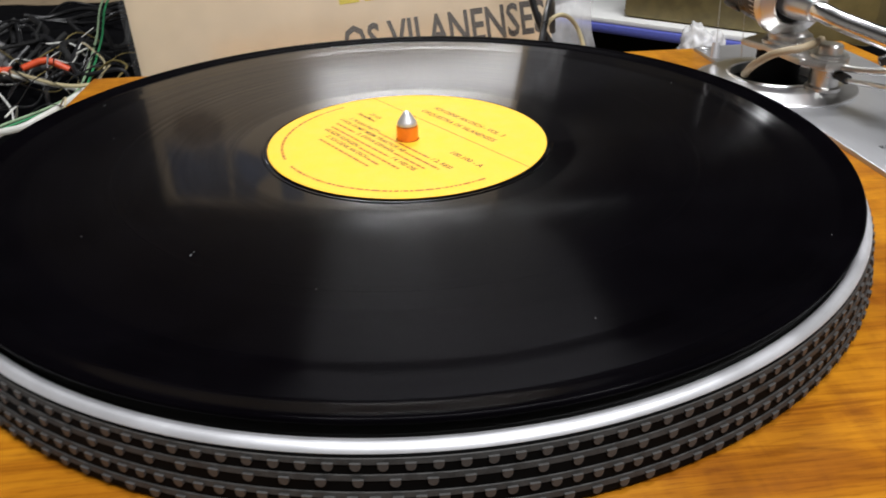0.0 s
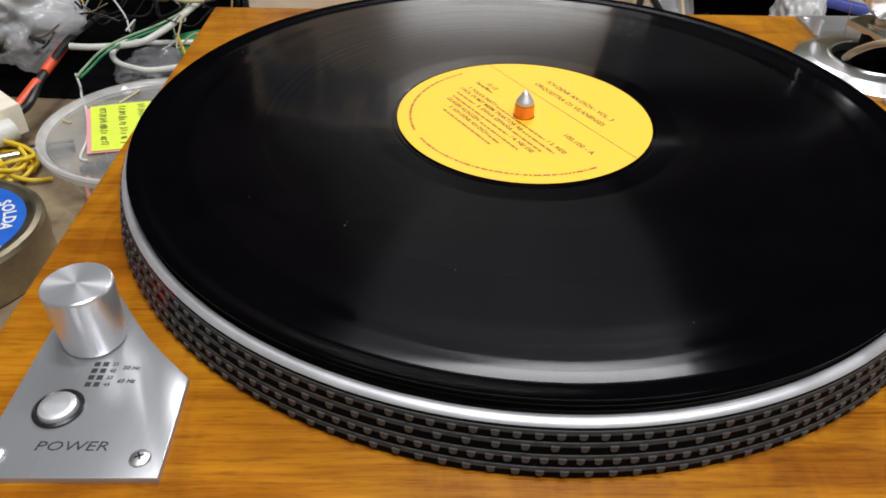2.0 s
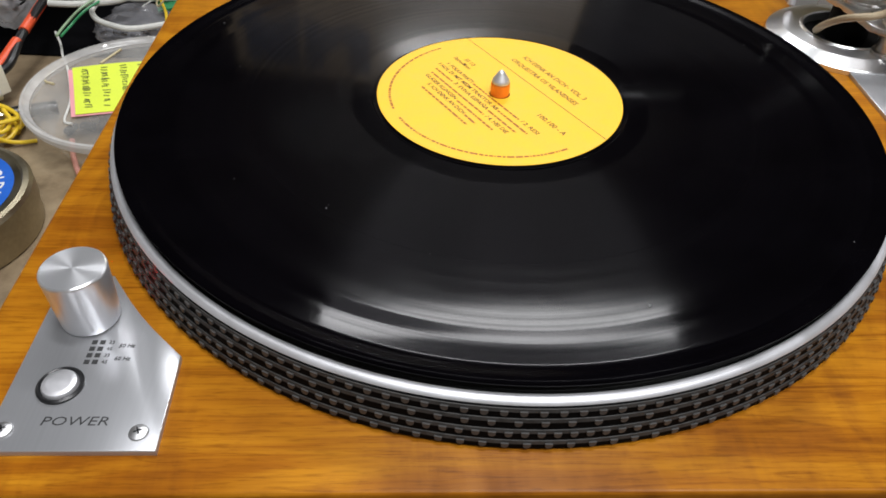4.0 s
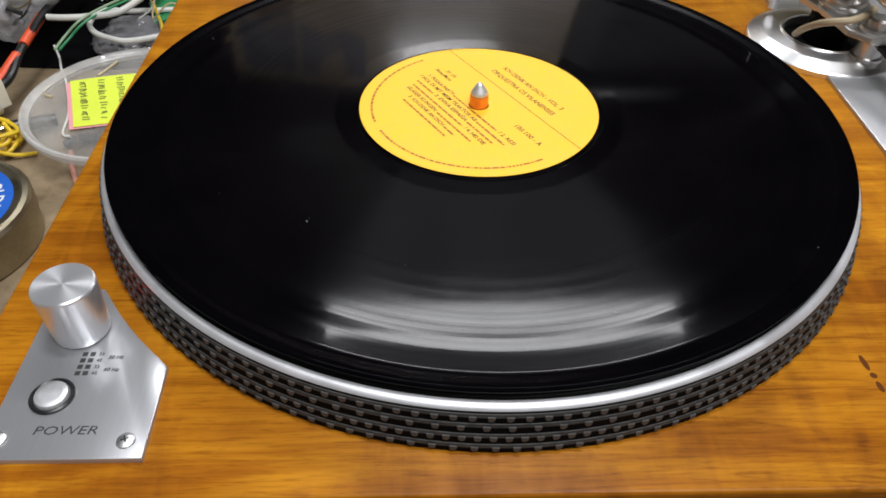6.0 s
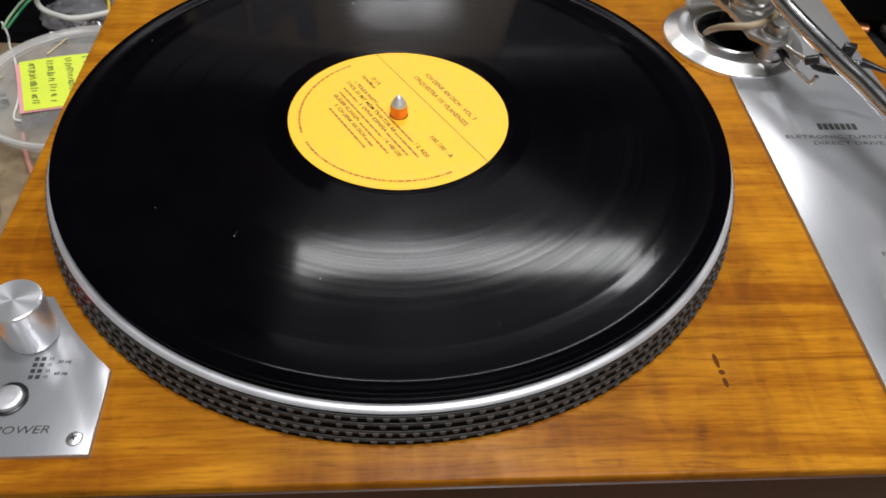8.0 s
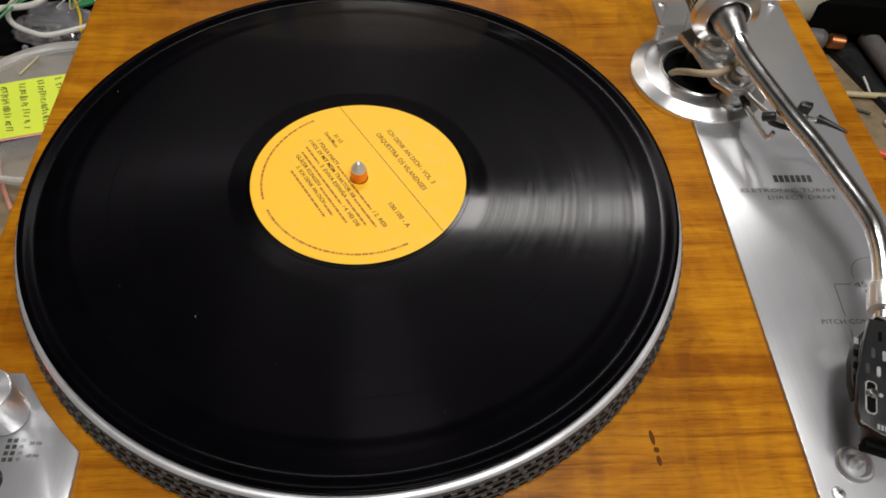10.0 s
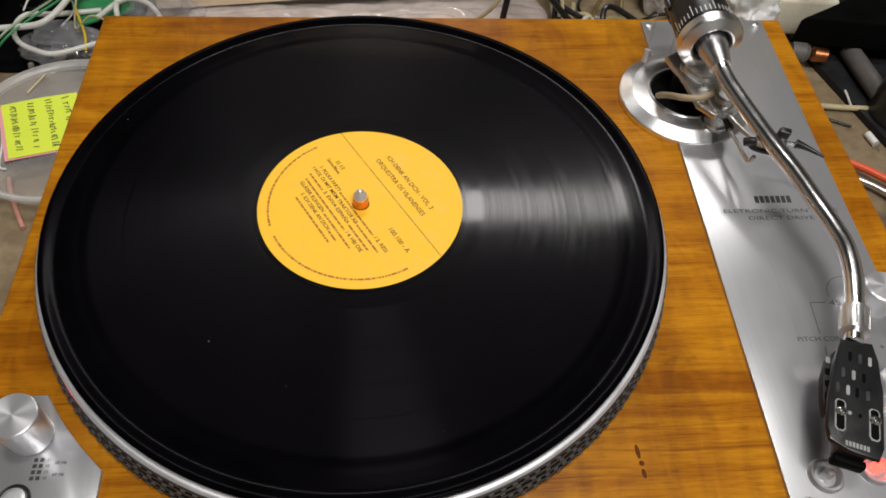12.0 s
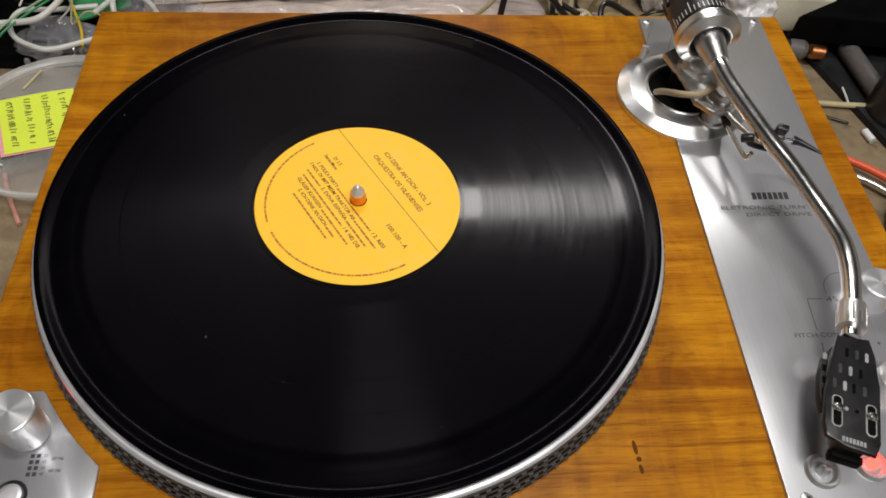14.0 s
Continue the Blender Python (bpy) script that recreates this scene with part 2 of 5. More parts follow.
OLIVE_LEAD = plain("grey_brown_sheath", (0.34, 0.27, 0.17), 0.45, 0, 100, 0.2, 0.1)
YELLOW = plain("yellow_wire_sheath", (0.75, 0.52, 0.02), 0.4, 0, 100, 0.2, 0.1)
RED = plain("orange_red_plastic", (0.72, 0.09, 0.025), 0.4, 0, 100, 0.2, 0.1)
PINK = plain("pink_wire_sheath", (0.60, 0.28, 0.22), 0.45, 0, 100, 0.2, 0.1)
NOTE = plain("yellow_green_paper", (0.66, 0.78, 0.05), 0.65, 0, 60, 0.06, 0.1)
NOTE_PINK = plain("pink_paper", (0.75, 0.32, 0.35), 0.65, 0, 60, 0.06, 0.1)
INK = plain("pen_ink", (0.12, 0.14, 0.04), 0.6, 0, 100, 0.3, 0)
TIN = plain("dull_brass_tin", (0.42, 0.37, 0.26), 0.36, 1.0, 40, 0.2, 0.1)
BLUE_PAPER = plain("blue_paper", (0.02, 0.12, 0.55), 0.5, 0, 60, 0.15, 0.05)
WHITE_PAPER = plain("white_paper", (0.75, 0.75, 0.73), 0.6, 0, 40, 0.08, 0.1)
BLUE_COVER = plain("blue_violet_cover", (0.10, 0.12, 0.45), 0.4, 0, 40, 0.2, 0.1)
OLIVE = plain("olive_card", (0.20, 0.155, 0.055), 0.5, 0, 12, 0.5, 0.2)
# orange of the label mirrored in the spindle, put into a metal's colour
REFLECTED_ORANGE = plain("label_reflection_orange", (0.80, 0.30, 0.09), 0.30, 0.9, 90, 0.1, 0.05)
COPPER = plain("copper", (0.50, 0.20, 0.08), 0.35, 1.0, 90, 0.2, 0.1)
SLEEVE_FILM = clear_plastic("clear_sleeve_film", (0.85, 0.85, 0.85), 0.03, 0.05)
BAG = clear_plastic("cloudy_bag_plastic", (0.62, 0.62, 0.66), 0.22, 0.08)
CLEAR = clear_plastic("clear_tub_plastic", (0.70, 0.69, 0.66), 0.13, 0.1)
CLEAR_RIM = clear_plastic("frosted_tub_rim", (0.72, 0.71, 0.69), 0.50, 0.2)
GREY_TUBE = plain("scuffed_grey_plastic", (0.13, 0.12, 0.115), 0.5, 0, 40, 0.3, 0.2)
STEEL_DARK = plain("shaded_steel", (0.10, 0.10, 0.10), 0.4, 0.6, 200, 0.5, 0.1)
# pale worn edges and marks, and light showing through the headshell's slots
SLOT_PALE = plain("light_grey_edge_and_slot_light", (0.30, 0.30, 0.30), 0.45, 0, 200, 0.4, 0.1)
PALE_GREEN = plain("pale_green_wire_sheath", (0.30, 0.42, 0.26), 0.4, 0, 100, 0.2, 0.1)
WRAP = clear_plastic("hazy_wrap_plastic", (0.80, 0.70, 0.65), 0.60, 0.12)
BAG_BRIGHT = clear_plastic("bright_bag_plastic", (0.88, 0.88, 0.88), 0.78, 0.2)
BAG_WHITE = clear_plastic("white_bag_plastic", (0.72, 0.72, 0.74), 0.46, 0.18)
PALE_WALL = plain("pale_painted_plaster", (0.50, 0.48, 0.44), 0.8, 0, 6, 0.1, 0.3)
PALE_DUST = plain("grey_dust", (0.20, 0.20, 0.20), 0.8, 0, 60, 0.3, 0)
CEILING = plain("grey_ceiling_plaster", (0.15, 0.144, 0.135), 0.8, 0, 6, 0.1, 0.3)
# kept far darker than PALE_WALL so the vinyl mirrors little light
WALL = plain("darkened_unseen_wall", (0.045, 0.042, 0.04), 0.8, 0, 6, 0.1, 0.3)
FLOOR = plain("grey_floor_tile", (0.12, 0.11, 0.10), 0.5, 0, 5, 0.2, 0.2)
PIC_BLUE = sleeve("printed_blue_grey", (0.27, 0.31, 0.44), 0.5, 45.0)
PIC_BROWN = sleeve("printed_brown", (0.42, 0.28, 0.17), 0.4, 60.0)
PIC_YELLOW = sleeve("printed_yellow", (0.80, 0.62, 0.02))
PIC_DARK = sleeve("printed_dark_brown", (0.05, 0.032, 0.02))


def glow_material(name, colour, strength):
    m, nt, bs = nodes_of(name)
    bs.inputs["Base Color"].default_value = (0.8, 0.02, 0.01, 1)
    bs.inputs["Emission Color"].default_value = (*colour, 1)
    bs.inputs["Emission Strength"].default_value = strength
    return m


RED_LIT = glow_material("lit_red_lens", (1.0, 0.05, 0.035), 7.0)
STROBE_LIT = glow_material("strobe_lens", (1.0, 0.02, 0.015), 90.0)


# ============ mesh helpers ============
def mesh_of(name, bm, material, smooth=True):
    me = bpy.data.meshes.new(name)
    bmesh.ops.recalc_face_normals(bm, faces=bm.faces)
    bm.to_mesh(me)
    bm.free()
    if smooth:
        for p in me.polygons:
            p.use_smooth = True
        me.set_sharp_from_angle(angle=radians(32))
    me.materials.append(material)
    return me


def part(name, bm, material, parent=None, label="", m=None, smooth=True):
    ob = new(name, mesh_of(name, bm, material, smooth))
    if parent is not None:
        ob.parent = parent
    if m is not None:
        ob.matrix_basis = m
    if label:
        ob["label"] = label
    return ob


def thing(name, label, category, m=None, group="", kind=""):
    ob = new(name)
    ob.empty_display_size = 0.01
    if m is not None:
        ob.matrix_basis = m
    return tagged(ob, label, category, group, kind)


def single(name, bm, material, label, category, m=None, group="", kind="", smooth=True):
    return tagged(part(name, bm, material, None, "", m, smooth), label, category, group, kind)


def lathe(profile, seg=96, closed=False):
    """Turns (radius, height) pairs round z."""
    bm = bmesh.new()
    rings = []
    full = [profile[0]]
    for a, b in zip(profile, profile[1:]):     # holding rings keep long flat runs flat
        d = math.hypot(b[0] - a[0], b[1] - a[1])
        if d > 0.003:
            k = 0.0003 / d
            full += [(a[0] + (b[0] - a[0]) * k, a[1] + (b[1] - a[1]) * k), (b[0] + (a[0] - b[0]) * k, b[1] + (a[1] - b[1]) * k)]
        full.append(b)
    for r, z in full:
        if r < 1e-6:
            rings.append([bm.verts.new((0, 0, z))])
        else:
            rings.append([bm.verts.new((r * math.cos(2 * math.pi * i / seg), r * math.sin(2 * math.pi * i / seg), z)) for i in range(seg)])
    pairs = list(zip(rings, rings[1:])) + ([(rings[-1], rings[0])] if closed else [])
    for a, b in pairs:
        for i in range(seg):
            j = (i + 1) % seg
            if len(a) == 1 and len(b) == 1:
                continue
            if len(a) == 1:
                bm.faces.new((a[0], b[i], b[j]))
            elif len(b) == 1:
                bm.faces.new((a[i], a[j], b[0]))
            else:
                bm.faces.new((a[i], a[j], b[j], b[i]))
    return bm


def box(x0, x1, y0, y1, z0, z1, bevel=0.0, seg=2):
    bm = bmesh.new()
    bmesh.ops.create_cube(bm, size=1.0, matrix=Matrix.Translation(((x0 + x1) / 2, (y0 + y1) / 2, (z0 + z1) / 2)) @ Matrix.Diagonal((x1 - x0, y1 - y0, z1 - z0, 1)))
    if bevel:
        bmesh.ops.bevel(bm, geom=list(bm.edges), offset=bevel, segments=seg, affect="EDGES", profile=0.5)
    return bm


def prism(points, z0, z1, bevel=0.0):
    bm = bmesh.new()
    lo = [bm.verts.new((x, y, z0)) for x, y in points]
    hi = [bm.verts.new((x, y, z1)) for x, y in points]
    n = len(points)
    bm.faces.new(lo[::-1])
    top = bm.faces.new(hi)
    for i in range(n):
        bm.faces.new((lo[i], lo[(i + 1) % n], hi[(i + 1) % n], hi[i]))
    if bevel:
        bmesh.ops.bevel(bm, geom=list(top.edges), offset=bevel, segments=2, affect="EDGES", profile=0.5)
    return bm


def glide(points, steps=8):
    """A Catmull-Rom curve through the points."""
    p = [Vector(q) for q in points]
    p = [2 * p[0] - p[1]] + p + [2 * p[-1] - p[-2]]
    out = []
    for i in range(1, len(p) - 2):
        a, b, c, d = p[i - 1:i + 3]
        for k in range(steps):
            t = k / steps
            out.append(0.5 * (2 * b + (c - a) * t + (2 * a - 5 * b + 4 * c - d) * t * t + (3 * b - a - 3 * c + d) * t ** 3))
    out.append(p[-2])
    return out


def tube(points, radius, seg=10, steps=8, bm=None):
    """A round tube along a smooth curve; radius a number or one for each end."""
    bm = bm or bmesh.new()
    path = glide(points, steps)
    n = len(path)
    ra, rb = radius if isinstance(radius, tuple) else (radius, radius)
    side = None
    rings = []
    for i, q in enumerate(path):
        d = (path[min(i + 1, n - 1)] - path[max(i - 1, 0)]).normalized()
        if side is None:
            side = d.orthogonal().normalized()
        side = (side - d * side.dot(d)).normalized()
        up = d.cross(side)
        r = ra + (rb - ra) * i / (n - 1)
        rings.append([bm.verts.new(q + r * (math.cos(a) * side + math.sin(a) * up)) for a in (2 * math.pi * k / seg for k in range(seg))])
    for a, b in zip(rings, rings[1:]):
        for k in range(seg):
            bm.faces.new((a[k], a[(k + 1) % seg], b[(k + 1) % seg], b[k]))
    bm.faces.new(rings[0][::-1])
    bm.faces.new(rings[-1])
    return bm


def rod(a, b, radius, seg=20):
    return tube([a, b], radius, seg, 1)


def lettering(name, words, size, material, parent, m, align="LEFT", bold=0.0, stretch=1.0, shear=0.0, label="", thick=0.00006):
    """Words in the built-in font as a thin mesh; m: the pose of the line's start on its surface."""
    cu = bpy.data.curves.new(name, "FONT")
    cu.body, cu.size, cu.align_x, cu.extrude, cu.offset, cu.shear, cu.resolution_u = words, size, align, thick, bold, shear, 2
    tmp = new(name + "_tmp", cu)
    dg = bpy.context.evaluated_depsgraph_get()
    me = bpy.data.meshes.new_from_object(tmp.evaluated_get(dg))
    bpy.data.objects.remove(tmp)
    me.transform(Matrix.Diagonal((stretch, 1, 1, 1)))
    me.materials.clear()
    me.materials.append(material)
    ob = new(name, me)
    ob.parent = parent
    ob.matrix_basis = m
    if label:
        ob["label"] = label
    return ob


def bars(name, spans, height, material, parent, m, thick=0.0001, label=""):
    """Plain bars for writing that is not spelt out: (start, end, baseline) on the surface."""
    bm = bmesh.new()
    for u0, u1, v in spans:
        for z in (0,):
            q = [bm.verts.new(c) for c in ((u0, v, thick), (u1, v, thick), (u1, v + height, thick), (u0, v + height, thick))]
            bm.faces.new(q)
    return part(name, bm, material, parent, label, m, smooth=False)


def screw(parent, x, y, z, r=0.0028):
    s = part("screw", lathe([(0, 0.0011), (r * 0.55, 0.0010), (r * 0.9, 0.0005), (r, 0.0)], 24), SATIN, parent, "bright cross-head screw", pose(x, y, z))
    bm = box(-r * 0.42, r * 0.42, -0.0002, 0.0002, 0.00085, 0.00118)
    b2 = box(-0.0002, 0.0002, -r * 0.42, r * 0.42, 0.00085, 0.00118)
    tmp = bpy.data.meshes.new("slot")
    b2.to_mesh(tmp)
    b2.free()
    bm.from_mesh(tmp)
    bpy.data.meshes.remove(tmp)
    part("slot", bm, BLACK, s, "", pose(0, 0, 0, 0, 0, 25), smooth=False)
    return s


# ============ the room ============
def setting(name, bm, material, label, category):
    return single(name, bm, material, label, category, kind="structure", smooth=False)


setting("floor", box(-2.2, 2.4, -2.4, 2.4, -0.885, -0.835), FLOOR, "grey tiled workshop floor", "floor")
setting("ceiling", box(-2.2, 2.4, -2.4, 2.4, 1.75, 1.85), CEILING, "plain grey plaster ceiling", "ceiling")
# out of view; closes the room and keeps the record's reflection dark
setting("wall_north", box(-2.2, 2.4, 2.4, 2.5, -0.835, 1.75), WALL, "unseen wall added behind the bench, dark to keep reflections dark", "wall")
setting("wall_south", box(-2.2, 2.4, -2.5, -2.4, -0.835, 1.75), PALE_WALL, "plain pale plaster wall", "wall")
setting("wall_west", box(-2.3, -2.2, -2.5, 2.5, -0.835, 1.75), PALE_WALL, "plain pale plaster wall", "wall")
setting("wall_east", box(2.4, 2.5, -2.5, 2.5, -0.835, 1.75), PALE_WALL, "plain pale plaster wall", "wall")

bench = thing("workbench", "worn brown wooden workbench strewn with electronic parts", "workbench", pose(0, 0, 0))
part("tabletop", box(-1.0, 1.0, -0.24, 0.95, TABLE - 0.035, TABLE, 0.003), BENCH, bench)
for x in (-0.95, 0.95):
    for y in (-0.19, 0.90):
        part("leg", box(x - 0.03, x + 0.03, y - 0.03, y + 0.03, -0.835, TABLE - 0.035, 0.003), BENCH, bench)

for x0, y, half, deep in ((0.24, 1.31, 0.62, 0.10), (0.07, 0.02, 0.24, 0.10), (0.36, -0.76, 0.62, 0.26)):
    lampcase = thing("ceiling_light", "white metal fluorescent ceiling light fitting", "ceiling light", pose(x0, y, 1.61), "ceiling lights")
    part("housing", box(-half, half, -deep, deep, 0.03, 0.14, 0.006), WHITE, lampcase)
    for x in (0.02 - half, half - 0.02):
        part("end_cap", box(x - 0.015, x + 0.015, 0.02 - deep, deep - 0.02, -0.02, 0.03, 0.003), WHITE, lampcase)

# ============ turntable: plinth ============
PX0, PX1, PY0, PY1 = -0.1683, 0.2845, -0.169, 0.1795
deck = thing("turntable", "vintage turntable with honey-brown teak plinth and aluminium panels", "turntable", pose(0, 0, 0))
# thin panel over the plinth's front, coloured dark brown
part("front_panel", box(PX0 + 0.002, PX1 - 0.002, PY0 - 0.0010, PY0 + 0.004, TABLE + 0.016, -0.0042, 0.0006), DARK_WOOD, deck, "dark brown front panel")
part("plinth", box(PX0, PX1, PY0, PY1, TABLE + 0.014, 0.0, 0.0014, 3), WOOD, deck, "honey-brown teak-veneered plinth")
for x in (PX0 + 0.045, PX1 - 0.045):
    for y in (PY0 + 0.045, PY1 - 0.045):
        part("foot", lathe([(0, TABLE), (0.019, TABLE), (0.021, TABLE + 0.003), (0.018, TABLE + 0.0145), (0, TABLE + 0.0145)], 32), RUBBER, deck, "", pose(x, y, 0))
for x, y, w, h in ((0.1199, -0.1237, 0.0010, 0.0033), (0.1206, -0.1289, 0.0012, 0.0012), (0.1207, -0.1334, 0.0010, 0.0022)):
    part("scuff", lathe([(0, 0.00012), (0.7, 0.0001), (1.0, 0.00004)], 14), SCUFF, deck, "dark scuff in the veneer", pose(x, y, 0, 0, 0, 4) @ Matrix.Diagonal((w, h, 1, 1)), smooth=False)

# ---- platter ----
platter = part("platter", lathe([(0.02, 0.0012), (0.1550, 0.0006), (0.1559, 0.0010), (0.1559, 0.0018),
                                 (0.1531, 0.0160), (0.1526, 0.0163), (0.1500, 0.0163), (0.0, 0.0146)], 256), STROBE_BLACK, deck, "black-enamelled platter with strobe rows on its side")
part("rim", lathe([(0.1528, 0.0162), (0.1531, 0.0166), (0.1529, 0.0170), (0.1520, 0.0178), (0.1517, 0.0179), (0.1502, 0.0179), (0.1498, 0.0176), (0.1496, 0.0160), (0.1528, 0.0162)], 256), ALU_RIM, platter, "bright turned aluminium rim")
part("mat", lathe([(0, 0.0146), (0.1485, 0.0146), (0.1485, 0.0172), (0.1465, 0.0182), (0.02, 0.0182), (0, 0.0182)], 192), RUBBER, platter, "black rubber mat")


def side_radius(z):
    return 0.1559 + (0.1531 - 0.1559) * (z - 0.0018) / (0.0160 - 0.0018)


STROBE = ((180, 0.0150), (133, 0.0114), (216, 0.0075), (160, 0.0036))      # dots in the round, height of the strip they hang from
for n, z in STROBE:
    a, b = side_radius(z - 0.0007), side_radius(z + 0.0007)
    part("strip", lathe([(a - 0.0003, z - 0.0008), (a + 0.0003, z - 0.0006), (b + 0.0003, z + 0.0006), (b - 0.0003, z + 0.0008)], 256), STROBE_GREY, platter)

# ---- record ----
record = thing("vinyl_record", "glossy black twelve-inch vinyl record lying on the platter", "record", pose(0, 0, ZR))
prof = [(0.0043, -0.0026), (0.140, -0.0026), (0.1480, -0.0014), (0.1497, -0.0006), (0.1504, 0.0001), (0.1505, 0.0006), (0.1502, 0.0010)]
for k in range(11):         # the rounded bead along the edge
    f = 1 - k / 10
    prof.append((0.1425 + 0.0072 * f, -0.0005 + 0.0016 * f * f * (3 - 2 * f)))
prof += [(0.1350, -0.0005), (0.1300, -0.0006), (0.1000, -0.0006), (0.064, -0.0006), (0.0528, -0.0006), (0.0526, -0.0003), (0.0520, -0.0003), (0.0518, -0.0006), (0.0512, -0.0006), (0.0510, -0.0001), (0.0043, -0.0001)]
part("disc", lathe(prof, 288, closed=True), VINYL, record)
label = part("label", lathe([(0.0043, -0.0001), (0.0507, -0.0001), (0.0507, 0.00005), (0.0505, 0.00012), (0.0043, 0.00012)], 192, closed=True), LABEL, record, "orange-yellow paper centre label")
SP = -59.0
UP = 0.00016


def on_label(u, v, turn=0.0):
    return pose(0, 0, 0, 0, 0, SP) @ pose(u, v, UP, 0, 0, turn)


bm = bmesh.new()
for q in ((-0.0478, 0.01575), (0.0478, 0.01575), (0.0478, 0.01605), (-0.0478, 0.01605)):
    bm.verts.new((*q, 0))
bm.faces.new(bm.verts)
part("rule", bm, PRINT, label, "", on_label(0, 0), smooth=False)


def label_words(words, u, v, size, width, bold=0.0):
    ob = lettering("printing", words, size, PRINT, label, on_label(u, v), bold=bold, thick=0.00001)
    w = max(c.co.x for c in ob.data.vertices) - min(c.co.x for c in ob.data.vertices)
    ob.data.transform(Matrix.Diagonal((width / w, 1, 1, 1)))
    return ob


label_words("ICH DENK AN DICH - VOL. 3", -0.0205, 0.0272, 0.0036, 0.0415, 0.00003)
label_words("ORQUESTRA OS VILANENSES", -0.0215, 0.0214, 0.0036, 0.0440, 0.00003)
label_words("100.100 - A", 0.0205, 0.0030, 0.0034, 0.0165, 0.00003)
label_words("33 1/3", -0.0315, 0.0032, 0.0029, 0.0065, 0.00003)
label_words("Stereo/Mono", -0.0352, 0.0000, 0.0029, 0.0120, 0.00003)
L0, LS = -0.0056, -0.00335
label_words("1. POLKA PARTY", -0.0326, L0, 0.0028, 0.0195, 0.00004)
label_words("/ 2. RESI", 0.0215, L0, 0.0028, 0.0105, 0.00004)
label_words("I HOL DI MIT MEIM TRAKTOR AB", -0.0340, L0 + LS, 0.0028, 0.0435, 0.00004)
label_words("3. EVIVA ESPAÑA", -0.0165, L0 + 2 * LS, 0.0028, 0.0240, 0.00004)
label_words("/ 4. HEI DIE", 0.0115, L0 + 3 * LS, 0.0028, 0.0140, 0.00004)
label_words("GLÄSER KLINGEN", -0.0285, L0 + 4 * LS, 0.0028, 0.0230, 0.00004)
label_words("5. ICH DENK AN DICH", -0.0215, L0 + 5 * LS, 0.0028, 0.0270, 0.00004)
rnd = random.Random(4)
spans = []
for row, a, b in ((0, -0.012, 0.020), (1, 0.0105, 0.030), (2, -0.031, -0.018), (2, 0.0085, 0.027), (3, -0.029, 0.010), (4, -0.004, 0.021), (5, 0.0065, 0.014), (6, -0.0205, 0.013)):
    u = a
    while u < b:
        w = rnd.uniform(0.0010, 0.0042)
        spans.append((u, min(u + w, b), L0 + row * LS))
        u += w + 0.0005
bars("printing", spans, 0.0010, PRINT_FAINT, label, on_label(0, 0), 0.00001)
bm = bmesh.new()
ang = 121.0
while ang < 300:
    w = rnd.uniform(0.5, 4.0)
    if not 196 < ang < 203:
        q = []
        for a, r in ((ang, 0.0450), (ang + w, 0.0450), (ang + w, 0.0460), (ang, 0.0460)):
            q.append(bm.verts.new((r * math.cos(radians(a)), r * math.sin(radians(a)), UP)))
        bm.faces.new(q)
    ang += w + 0.6
part("printing", bm, PRINT_FAINT, label, "", smooth=False)

for x, y, r in ((-0.0646, -0.0757, 0.0006), (-0.1246, 0.0611, 0.0005), (-0.0640, -0.0740, 0.0003), (0.1105, -0.0905, 0.0004), (0.098, -0.112, 0.0003), (-0.030, -0.098, 0.0003), (0.062, 0.090, 0.0003), (-0.098, -0.060, 0.0003), (-0.11, 0.02, 0.0003), (0.035, -0.12, 0.0003), (0.12, 0.05, 0.0004), (0.02, 0.11, 0.0003)):
    part("dust_speck", lathe([(0, 0.00030), (0.7, 0.00022), (1.0, 0.0)], 7), PALE_DUST, record, "pale speck of dust", pose(x, y, -0.0006, 0, 0, x * 4000) @ Matrix.Diagonal((r * 0.75, r * 0.42, 1, 1)), smooth=False)

spindle = part("spindle", lathe([(0, 0.0108 + ZR), (0.0007, 0.01065 + ZR), (0.0013, 0.0101 + ZR), (0.0034, 0.0068 + ZR), (0.0037, 0.0060 + ZR), (0.0037, 0.012), (0, 0.012)], 48), ALU_RIM, deck, "satin steel centre spindle with a pointed tip")
# added band: paints the label's orange reflection round the lower spindle
part("reflection_band", lathe([(0.0036, ZR - 0.002), (0.00395, ZR - 0.002), (0.00395, ZR + 0.0052), (0.0038, ZR + 0.0056), (0.0036, ZR + 0.0056)], 48), REFLECTED_ORANGE, spindle, "orange band standing for the label's reflection in the spindle")

# ---- power panel ----
arc = []
for k in range(7):
    f = k / 6
    x, y = -0.135 + (0.030) * f, -0.0898 - 0.0344 * f
    bow = -0.0016 * math.sin(math.pi * f)
    arc.append((x + bow * 0.75, y + bow * 0.65))
pp = part("power_panel", prism([(-0.1510, -0.1572), (-0.1041, -0.1572)] + arc[::-1] + [(-0.1510, -0.0897)], 0.0, 0.0020, 0.0003), ALU_PLATE, deck, "brushed aluminium power panel")
knob = part("rotary_knob", lathe([(0, 0.0236), (0.0092, 0.0236), (0.0096, 0.0233), (0.0098, 0.0227), (0.0089, 0.0035), (0.0087, 0.0026), (0, 0.0026)], 96), ALU_KNOB, pp, "large machined aluminium knob", pose(-0.1363, -0.1086, 0))
part("button_ring", lathe([(0.0050, 0.0021), (0.0066, 0.0021), (0.0066, 0.0028), (0.0060, 0.0032), (0.0054, 0.0028), (0.0050, 0.0021)], 48), BLACK, pp, "black button surround", pose(-0.1366, -0.1356, 0))
